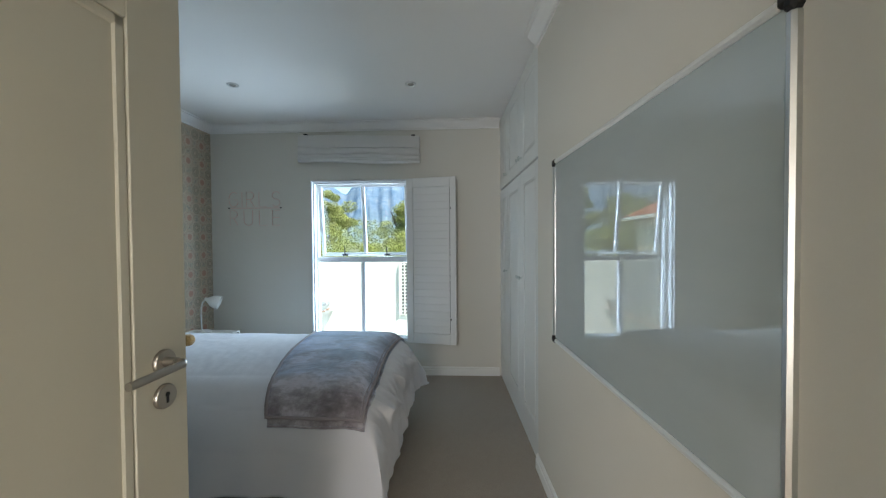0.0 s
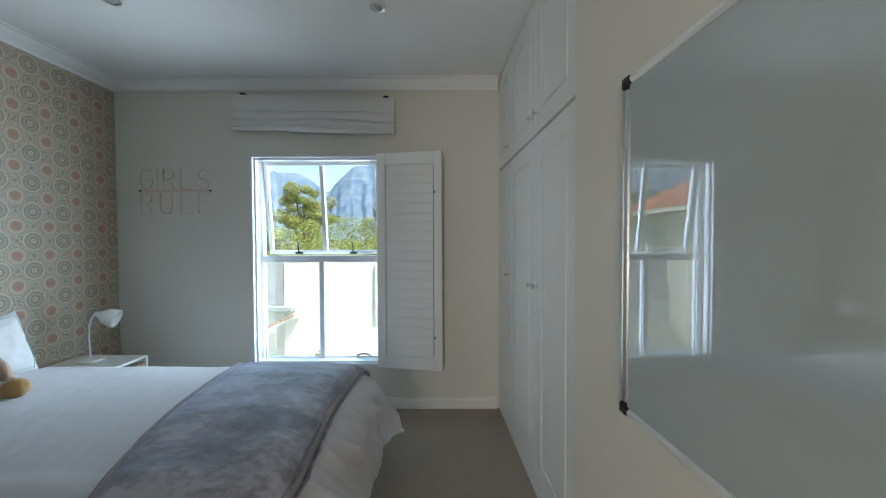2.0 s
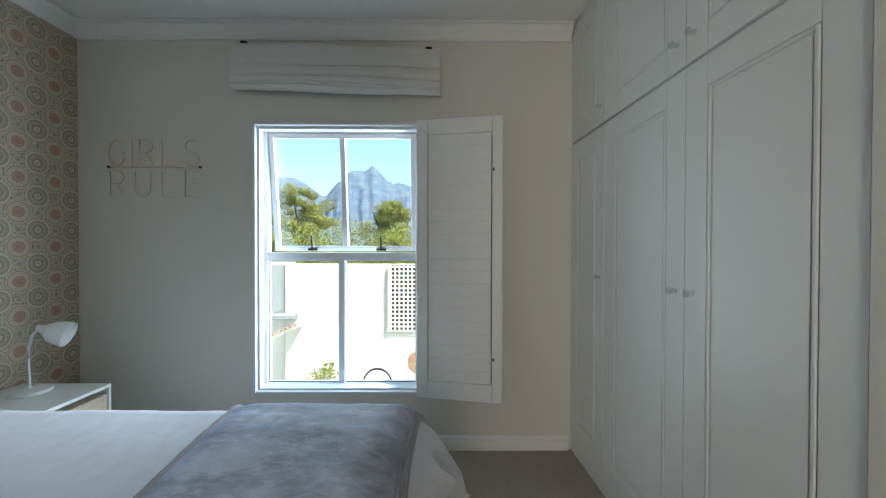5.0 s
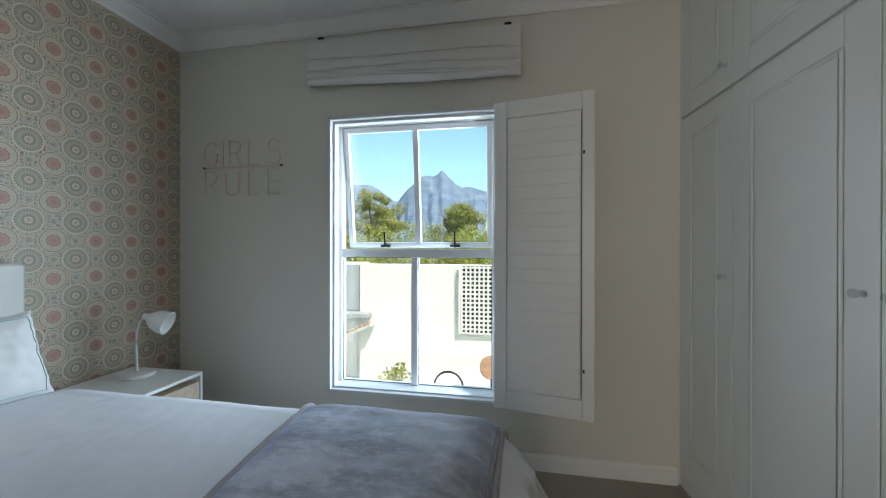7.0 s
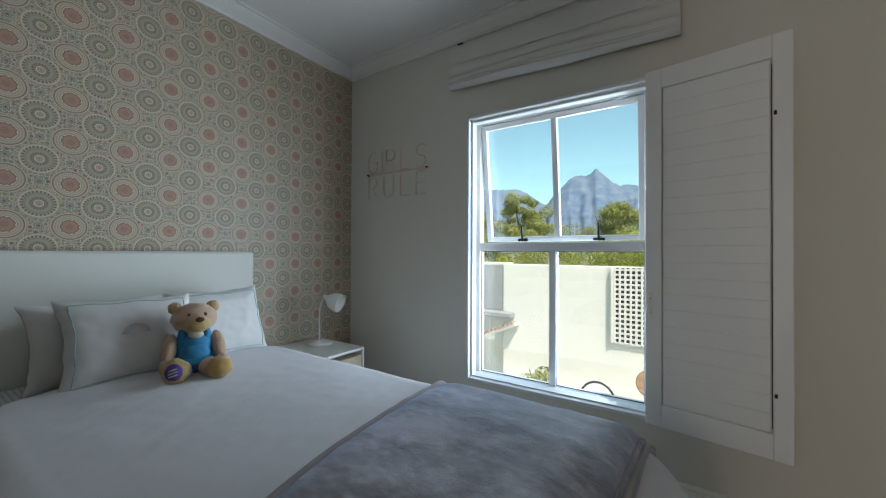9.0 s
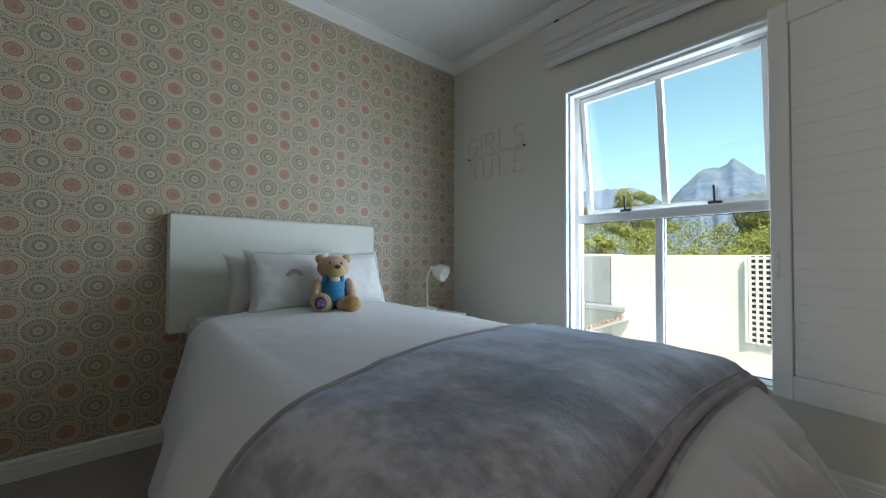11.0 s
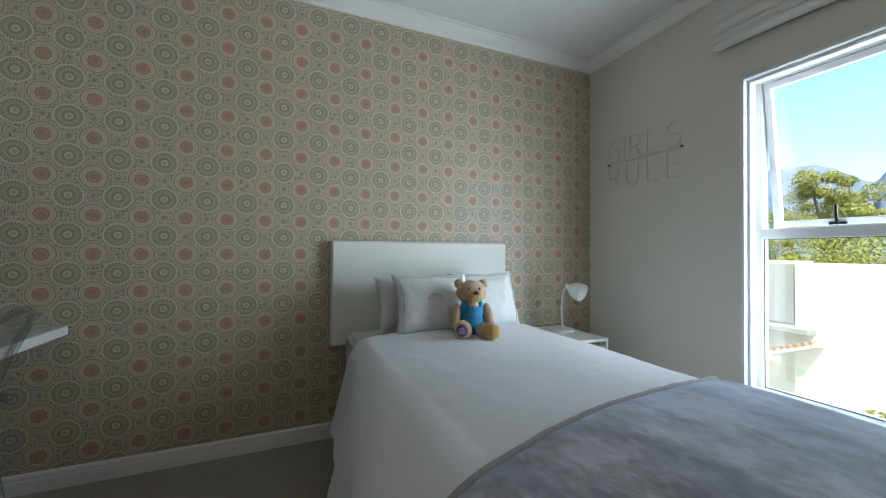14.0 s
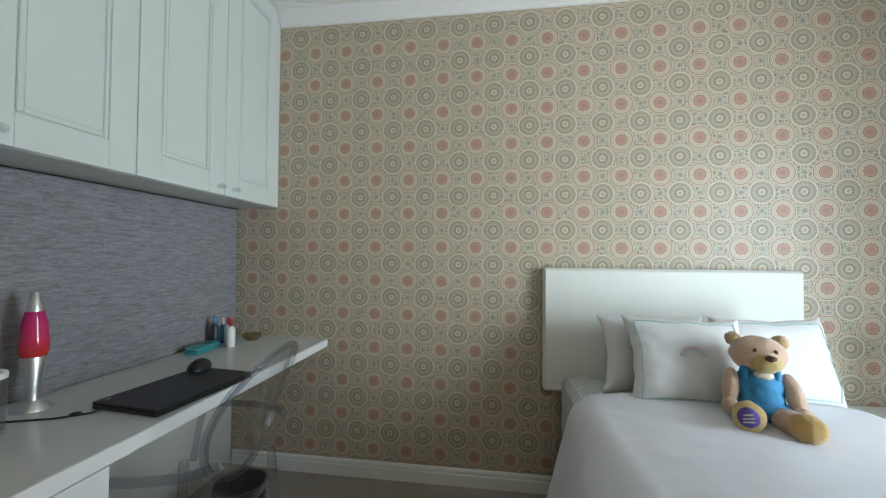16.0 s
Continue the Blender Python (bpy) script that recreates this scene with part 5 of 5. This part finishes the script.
    blob(bm, (-1.385, 0.33, 0.7625), (0.016, 0.007, 0.0065), pose(0, 0, 0, 0, 0, -45))
    part("ferrite", bm, M_BLACK, cb, "", True, 60)
    cs = thing("spectacle_case", "turquoise hard spectacle case on the desk", "case", pose(-2.13, 0.115, 0.755, 0, 0, 6))
    teal = plain("turquoise_plastic", (0.03, 0.30, 0.31), 0.35)
    for z0, z1, nm in ((0.0, 0.018, "tray"), (0.0185, 0.036, "lid")):
        bm = bmesh.new()
        chamfer_box(bm, -0.09, 0.09, -0.04, 0.04, z0, z1, 0.014 if nm == "lid" else 0.008)
        part(nm, bm, teal, cs, "", True, 60)

    def bottle(x, y, h, r, body, cap, lab):
        b = thing("small_bottle", lab, "bottle", pose(x, y, 0.755), "bottles in the desk corner")
        bm = bmesh.new()
        lathe(bm, [(r * 0.95, 0), (r, 0.004), (r, h * 0.62), (r * 0.5, h * 0.72), (r * 0.42, h * 0.74)], 18)
        part("bottle_body", bm, body, b, "", True, 40)
        bm = bmesh.new()
        lathe(bm, [(r * 0.5, h * 0.74), (r * 0.46, h * 0.97), (r * 0.3, h)], 16)
        part("cap", bm, cap, b, "", True, 40)
        return b
    white = M_WHITEPL
    red, sky_, dark = plain("red_cap", (0.42, 0.03, 0.03), 0.4), plain("blue_plastic", (0.05, 0.22, 0.42), 0.35), plain("navy_plastic", (0.03, 0.035, 0.06), 0.4)
    bottle(-2.235, 0.19, 0.15, 0.022, white, red, "white glue bottle with a red cap")
    bottle(-2.28, 0.14, 0.15, 0.02, white, red, "white bottle with a red cap")
    bottle(-2.245, 0.085, 0.165, 0.018, dark, sky_, "dark bottle with a blue cap")
    bottle(-2.31, 0.08, 0.14, 0.018, sky_, white, "blue bottle with a white cap")
    bw = thing("trinket_dish", "small bronze trinket dish in the corner", "dish", pose(-2.40, 0.2, 0.755))
    bm = bmesh.new()
    lathe(bm, [(0.03, 0), (0.05, 0.02), (0.055, 0.035), (0.05, 0.035), (0.028, 0.008)], 20)
    part("bowl", bm, plain("bronze", (0.30, 0.22, 0.12), 0.4, 0.7), bw, "", True, 40)
    gj = thing("glass_jar", "clear glass jar on the desk", "jar", pose(-1.245, 0.22, 0.755))
    bm = bmesh.new()
    lathe(bm, [(0.04, 0), (0.042, 0.004), (0.042, 0.15), (0.038, 0.15), (0.038, 0.008)], 24)
    part("glass", bm, M_ACRYL, gj, "", True, 40)
    bm = bmesh.new()
    lathe(bm, [(0.043, 0.151), (0.043, 0.165), (0.04, 0.168)], 24)
    part("lid", bm, M_WHITEPL, gj, "white lid", True, 40)
    bn = thing("waste_bin", "black waste bin under the desk", "bin", pose(-2.02, 0.42, FLOOR))
    bm = bmesh.new()
    lathe(bm, [(0.095, 0), (0.10, 0.006), (0.115, 0.22), (0.109, 0.22), (0.095, 0.012)], 28)
    part("bucket", bm, M_BLACK, bn, "", True, 40)


build_desk_things()

# ---- outside ----
bm = bmesh.new()
slab(bm, -3000, 3000, -3000, 3000, -3.4, -3.0)
structure("ground", bm, M_GROUND, "dry open ground towards the mountain", "ground")
bm = bmesh.new()
slab(bm, -8, 7, 4.3, 8.2, -3.0, -1.05)
structure("terrace", bm, M_PAVE, "pale paved terrace beyond the window", "terrace")
bm = bmesh.new()
slab(bm, -2.9, 1.9, -2.8, 4.235, -3.0, -0.121)
structure("wall_storey_below", bm, M_RENDER, "white rendered storey below the room", "wall")


def build_garden_wall():
    gw = thing("garden_wall", "tall white rendered garden wall with a lattice", "wall", kind="structure")
    box_part("masonry", (-2.72, 6.5, 7.68, 7.9, -1.05, 1.0), M_RENDER, gw, 0.01)
    box_part("masonry", (-7.5, -2.72, 7.95, 8.15, -1.05, 1.02), M_RENDER, gw, 0.01)
    box_part("grey_panel", (-3.75, -2.735, 7.70, 7.74, 0.20, 0.985), M_GREYWALL, gw, 0.004, "grey sheet panel")
    box_part("ledge", (-3.9, -2.50, 7.48, 7.68, 0.11, 0.19), M_GREYWALL, gw, 0.01, "grey ledge")
    lat = thing("lattice", "white timber lattice fixed to the garden wall", "trellis")
    x0, x1, z0, z1 = -0.95, 0.75, -0.10, 0.985
    bm = bmesh.new()
    chamfer_box(bm, -0.0145, 0.0145, 7.615, 7.63, z0, z1, 0.002)
    v = mesh_of("slat", bm, M_RENDER)
    bm = bmesh.new()
    chamfer_box(bm, x0, x1, 7.631, 7.646, -0.0145, 0.0145, 0.002)
    hz = mesh_of("slat", bm, M_RENDER)
    p = 0.0705
    for i in range(int((x1 - x0) / p) + 1):
        ob = new("slat", v)
        ob.parent = lat
        ob.location = (x0 + i * p, 0, 0)
    for i in range(int((z1 - z0) / p) + 1):
        ob = new("slat", hz)
        ob.parent = lat
        ob.location = (0, 0, z0 + i * p)
    # dark sheet added behind the slats, so that the holes come out dark
    box_part("backing", (x0, x1, 7.65, 7.676, z0, z1), M_BASE, lat, 0.0, "dark sheet added behind the lattice holes")
    box_part("post", (x0 - 0.05, x0 - 0.02, 7.6, 7.65, z0, z1), M_RENDER, lat, 0.003)
    rf = thing("lean_to_roof", "small white lean-to with a tiled edge", "roof")
    bm = bmesh.new()
    m = Matrix.Translation((-2.43, 0, 0.042)) @ pose(0, 0, 0, 0, -24, 0)
    chamfer_box(bm, -2.7, 0.0, 7.47, 7.66, -0.05, 0.0, 0.005, m)
    part("deck", bm, M_RENDER, rf, "white painted slab")
    for i in range(34):
        bm = bmesh.new()
        tube(bm, [(-0.04 - 0.078 * i, 7.45, 0.012), (-0.04 - 0.078 * i, 7.55, 0.012)], 0.022, 8)
        part("roof_tile", bm, M_TILE, rf, at=m)
    box_part("wall", (-4.7, -2.42, 7.56, 7.66, -1.05, -0.98), M_RENDER, rf, 0.01)


build_garden_wall()


def leaves(bm_verts, bm_faces, rng, centre, radius, count, size, squash=0.75):
    """Small leaf blades scattered in a clump, thicker towards its skin."""
    for _ in range(count):
        d = rng.normal(size=3)
        d /= np.linalg.norm(d) + 1e-9
        r = radius * rng.uniform(0.35, 1.0) ** 0.5
        c = centre + d * r * np.array((1, 1, squash))
        a = rng.normal(size=3)
        a -= d * (a @ d) * 0.75
        a /= np.linalg.norm(a) + 1e-9
        b = np.cross(a, d + rng.normal(size=3) * 0.5)
        b /= np.linalg.norm(b) + 1e-9
        s = size * rng.uniform(0.6, 1.3)
        k = len(bm_verts)
        bm_verts += [tuple(c - a * s), tuple(c + b * s * 0.45), tuple(c + a * s), tuple(c - b * s * 0.45)]
        bm_faces.append((k, k + 1, k + 2, k + 3))


def build_tree(x, y, base, top, spread, seed, leaf, label, clumps=26, open_crown=False, per=640, size=0.064):
    rng = np.random.default_rng(seed)
    tr = thing("tree", label, "tree", pose(x, y, base))
    h = top - base
    bm = bmesh.new()
    lean = rng.uniform(-0.4, 0.4, 2)
    fork = h * (0.5 if open_crown else 0.42)
    stem = [Vector((lean[0] * k * k * h * 0.12, lean[1] * k * k * h * 0.12, fork * k)) for k in (0, 0.25, 0.5, 0.75, 1)]
    r0 = 0.035 * h
    tube(bm, stem, r0, 9, taper=[1.25, 1, 0.85, 0.75, 0.65])
    part("trunk", bm, M_BARK, tr, "", True)
    vs, fs = [], []
    tips = []
    for i in range(7):
        a = i * math.tau / 7 + rng.uniform(-0.3, 0.3)
        reach = spread * rng.uniform(0.4, 0.85)
        tip = stem[-1] + Vector((math.cos(a) * reach, math.sin(a) * reach, (h - fork) * rng.uniform(0.35, 0.85)))
        mid = stem[-1].lerp(tip, 0.5) + Vector((0, 0, -0.1 * h * rng.uniform(0, 0.6)))
        bm = bmesh.new()
        tube(bm, [stem[-1] - Vector((0, 0, 0.1)), mid, tip], r0 * 0.5, 6, taper=[1, 0.6, 0.25])
        part("limb", bm, M_BARK, tr, "", True)
        tips.append(np.array(tip))
    for i in range(clumps):
        a, q = rng.uniform(0, math.tau), rng.uniform(0, 1) ** 0.6
        zz = rng.uniform(0, 1)
        wide = math.sin(math.pi * (0.18 + 0.75 * zz)) ** 0.8
        c = np.array((math.cos(a) * spread * q * wide, math.sin(a) * spread * q * wide, fork * 0.75 + (h - fork * 0.75) * (0.08 + 0.86 * zz)))
        if open_crown:
            c = tips[i % 7] + rng.normal(size=3) * spread * 0.22
        leaves(vs, fs, rng, c, spread * rng.uniform(0.2, 0.36), per, size)
    me = bpy.data.meshes.new("crown")
    me.from_pydata(vs, [], fs)
    me.materials.append(leaf)
    ob = new("crown", me)
    ob.parent = tr
    return tr


build_tree(-9.9, 29, -3, 5.6, 2.1, 3, M_LEAF, "gum tree with an open ragged olive crown", 36, True)
build_tree(-4.0, 31, -3, 4.9, 2.3, 8, M_LEAF, "round-crowned olive green tree", 60)
build_tree(-15.5, 30, -3, 5.2, 2.8, 12, M_LEAF, "broad olive green tree behind the wall", 55)
build_tree(-13.0, 26, -3, 2.6, 2.2, 15, M_LEAF3, "dark green tree behind the wall", 45)
build_tree(2.5, 30, -3, 4.4, 2.6, 18, M_LEAF3, "dark green rounded tree", 30)
build_tree(-21, 33, -3, 6.0, 3.4, 21, M_LEAF3, "tall dark green tree", 60)
build_tree(-7.3, 16.4, -3, 2.0, 0.9, 27, M_LEAF2, "narrow green tree before the neighbouring house", 40)
build_tree(8, 34, -3, 5.0, 3.2, 24, M_LEAF, "broad green tree far behind the wall", 32)


def build_hedge(x0, x1, y, top, seed, leaf, label):
    rng = np.random.default_rng(seed)
    vs, fs = [], []
    x = x0
    while x < x1:
        hh = top * rng.uniform(0.75, 1.15)
        for z in np.arange(-2.6, hh, 0.7):
            leaves(vs, fs, rng, np.array((x + rng.uniform(-0.4, 0.4), y + rng.uniform(-0.7, 0.7), z + rng.uniform(0, 0.3))), rng.uniform(0.55, 0.9), 300, 0.06)
        x += rng.uniform(0.6, 1.1)
    me = bpy.data.meshes.new("shrubbery")
    me.from_pydata(vs, [], fs)
    me.materials.append(leaf)
    tagged(new("shrubbery", me), label, "shrubs", kind="stuff")


build_hedge(-20, 9, 20.5, 1.75, 31, M_LEAF2, "sunlit yellow-green shrubs beyond the wall")
build_hedge(-24, 12, 24, 2.3, 32, M_LEAF, "olive shrubs behind the garden wall")


def build_shrub(x, y, z, s, seed):
    rng = np.random.default_rng(seed)
    vs, fs = [], []
    for _ in range(9):
        leaves(vs, fs, rng, np.array((rng.uniform(-s, s), rng.uniform(-s * 0.5, s * 0.5), rng.uniform(0.1, s * 2))), s * 0.35, 40, 0.035)
    sh = thing("garden_shrub", "small yellow-green shrub by the garden wall", "shrub", pose(x, y, z))
    me = bpy.data.meshes.new("foliage")
    me.from_pydata(vs, [], fs)
    me.materials.append(M_LEAF2)
    ob = new("foliage", me)
    ob.parent = sh
    bm = bmesh.new()
    for i in range(4):
        tube(bm, [(0, 0, 0), (0.05 * (i - 1.5), 0.02, s), (0.16 * (i - 1.5) * s * 2, 0.03, s * 1.7)], 0.008, 6)
    part("stems", bm, M_BARK, sh)


build_shrub(-1.95, 7.2, -1.05, 0.28, 5)


def build_garden_table():
    gt = thing("garden_table", "round wooden garden table tilted against the wall", "table", pose(-0.42, 6.5, -1.05))
    bm = bmesh.new()
    lathe(bm, [(0.145, -0.012), (0.152, 0.0), (0.145, 0.012), (0.05, 0.0125)], 36, pose(0, 0, 0.79, 62, 0, 12))
    part("tabletop", bm, wood_material("garden_wood", (0.20, 0.10, 0.05), (0.36, 0.20, 0.11)), gt, "round brown wooden top", True, 40)
    bm = bmesh.new()
    tube(bm, [(0, 0.02, 0.82), (0, 0.06, 0.4), (0, 0.06, 0.02)], 0.02, 10)
    part("pedestal", bm, M_BLACKMET, gt, "dark metal pedestal", True)
    bm = bmesh.new()
    lathe(bm, [(0.16, 0), (0.16, 0.012), (0.03, 0.02)], 24, pose(0, 0.06, 0))
    part("foot_plate", bm, M_BLACKMET, gt, "", True, 40)
    gc = thing("garden_chair", "dark metal garden chair with an arched back", "chair", pose(-0.98, 6.3, -1.17))
    bm = bmesh.new()
    tube(bm, [(-0.19, 0.2, 0), (-0.19, 0.2, 0.55)] + [(-0.19 * math.cos(radians(a)), 0.21, 0.62 + 0.2 * math.sin(radians(a))) for a in range(0, 181, 12)] + [(0.19, 0.2, 0.55), (0.19, 0.2, 0)], 0.014, 10)
    part("back_hoop", bm, M_BLACKMET, gc, "", True, 60)
    bm = bmesh.new()
    lathe(bm, [(0.2, 0.44), (0.21, 0.45), (0.2, 0.46), (0.05, 0.461)], 28)
    part("seat", bm, M_BLACKMET, gc, "", True, 40)
    for s in (-1, 1):
        bm = bmesh.new()
        tube(bm, [(s * 0.16, -0.13, 0.45), (s * 0.19, -0.18, 0)], 0.012, 8)
        part("leg", bm, M_BLACKMET, gc, "", True)


build_garden_table()


def build_house():
    """The neighbour's house with a hipped tile roof, off to one side."""
    hs = thing("neighbour_house", "cream neighbouring house with a red tiled roof", "house", pose(-8.6, 10.6, -3.0, 0, 0, 8))
    w, d, h = 6.0, 8.0, 5.6
    box_part("wall", (-w, 0, 0, d, 0, h), M_CREAMWALL, hs, 0.02)
    bm = bmesh.new()
    o, rise = 0.5, 1.9
    c = [bm.verts.new(p) for p in ((-w - o, -o, h), (o, -o, h), (o, d + o, h), (-w - o, d + o, h), (-w / 2, 2.4, h + rise), (-w / 2, d - 2.4, h + rise))]
    for f in ((0, 1, 4), (1, 2, 5, 4), (2, 3, 5), (3, 0, 4, 5), (3, 2, 1, 0)):
        bm.faces.new([c[i] for i in f])
    part("roof", bm, M_TERRA, hs, "red clay tile roof")
    for k in range(18):
        t = (k + 0.5) / 18
        bm = bmesh.new()
        y = -o + (d + 2 * o) * t
        ridge = Vector((-w / 2, min(max(y, 2.4), d - 2.4), h + rise))
        tube(bm, [Vector((o, y, h + 0.03)), ridge.lerp(Vector((o, y, h)), 0.02) + Vector((0, 0, 0.03))], 0.05, 6)
        part("roof_tile_course", bm, M_TERRA, hs)
    box_part("fascia", (0.5, 0.53, -o, d + o, h - 0.16, h + 0.02), M_TRIM, hs, 0.005, "white fascia")
    box_part("fascia", (-w - o, 0.53, -o - 0.03, -o, h - 0.16, h + 0.02), M_TRIM, hs, 0.005, "white fascia")
    for y in (1.4, 4.6):
        wd = box_part("window", (0.0, 0.05, y, y + 1.0, 3.6, 4.9), M_TRIM, hs, 0.01, "white sash window")
        box_part("pane", (0.051, 0.056, y + 0.08, y + 0.46, 3.7, 4.8), M_GREYWALL, wd, 0.0)
        box_part("pane", (0.051, 0.056, y + 0.54, y + 0.92, 3.7, 4.8), M_GREYWALL, wd, 0.0)
    tw = thing("cream_tower", "distant cream tower with a small roof vent", "building", pose(-3.2, 62, -3))
    box_part("wall", (-0.8, 0.8, 0, 1.6, 0, 8.9), M_CREAMWALL, tw, 0.03)
    box_part("roof", (-0.95, 0.95, -0.15, 1.75, 8.9, 9.05), M_GREYWALL, tw, 0.02)
    box_part("vent", (-0.4, 0.2, 0.5, 1.0, 9.05, 9.6), M_GREYWALL, tw, 0.05)


build_house()


def build_mountain():
    """A far ridge: flat-topped table to one side, a pointed peak and lower shoulders."""
    n, rows = 420, 46
    a0, a1 = -80.0, 50.0

    def height(a):
        def bell(c, w, k):
            return k * math.exp(-abs((a - c) / w) ** 2.0)
        table = 9.55 - 0.5 * max(0.0, a + 21.5) ** 1.2 - 0.25 * max(0.0, -62 - a)
        peak = 12.0 - (0.75 if a < -10.4 else 1.0) * abs(a + 10.4)
        left = 11.2 - 0.1 * abs(a + 12.6) - 1.0 * max(0.0, -13.9 - a) - 0.5 * max(0.0, a + 10.0)
        right = 9.6 - 0.3 * abs(a + 6.4)
        rest = 4.5 + bell(12, 14, 3.2) + 1.2 * noise.noise((a * 0.12, 4, 0))
        e = max(table, peak, left, right, rest)
        return e + 0.12 * noise.noise((a * 0.6, 5, 0)) + 0.22 * noise.noise((a * 1.1, 1, 0)) + 0.4 * abs(noise.noise((a * 2.1, 2, 0))) + 0.12 * noise.noise((a * 5.5, 2, 0))

    vs, fs = [], []
    for i in range(n + 1):
        a = a0 + (a1 - a0) * i / n
        e = height(a)
        for j in range(rows + 1):
            t = j / rows
            dist = 1500 + 1500 * t ** 0.8
            gully = abs(noise.noise((a * 1.3 + 0.6 * noise.noise((a, t * 4, 1)), 6, 0))) + 0.5 * abs(noise.noise((a * 3.7, t * 1.5, 8)))
            rid = gully * 1.1 + noise.noise((a * 0.7, t * 2.0, 9)) * 0.35 + noise.noise((a * 2.2, t * 6.0, 5)) * 0.22 + noise.noise((a * 5, t * 14.0, 3)) * 0.1
            dist += 260 * rid * math.sin(math.pi * min(1, t * 1.05))
            el = e * (0.55 * t ** 1.6 + 0.45 * t ** 0.9)
            ra = radians(a)
            vs.append((math.sin(ra) * dist, math.cos(ra) * dist, 1.3 + dist * math.tan(radians(el)) - (5 if j == 0 else 0)))
    for i in range(n):
        for j in range(rows):
            k = i * (rows + 1) + j
            fs.append((k, k + rows + 1, k + rows + 2, k + 1))
    me = bpy.data.meshes.new("mountain")
    me.from_pydata(vs, [], fs)
    me.materials.append(M_MOUNT)
    me.polygons.foreach_set("use_smooth", [True] * len(me.polygons))
    tagged(new("backdrop_mountain", me), "hazy blue-grey mountain range with a pointed peak", "mountain", kind="structure")


build_mountain()
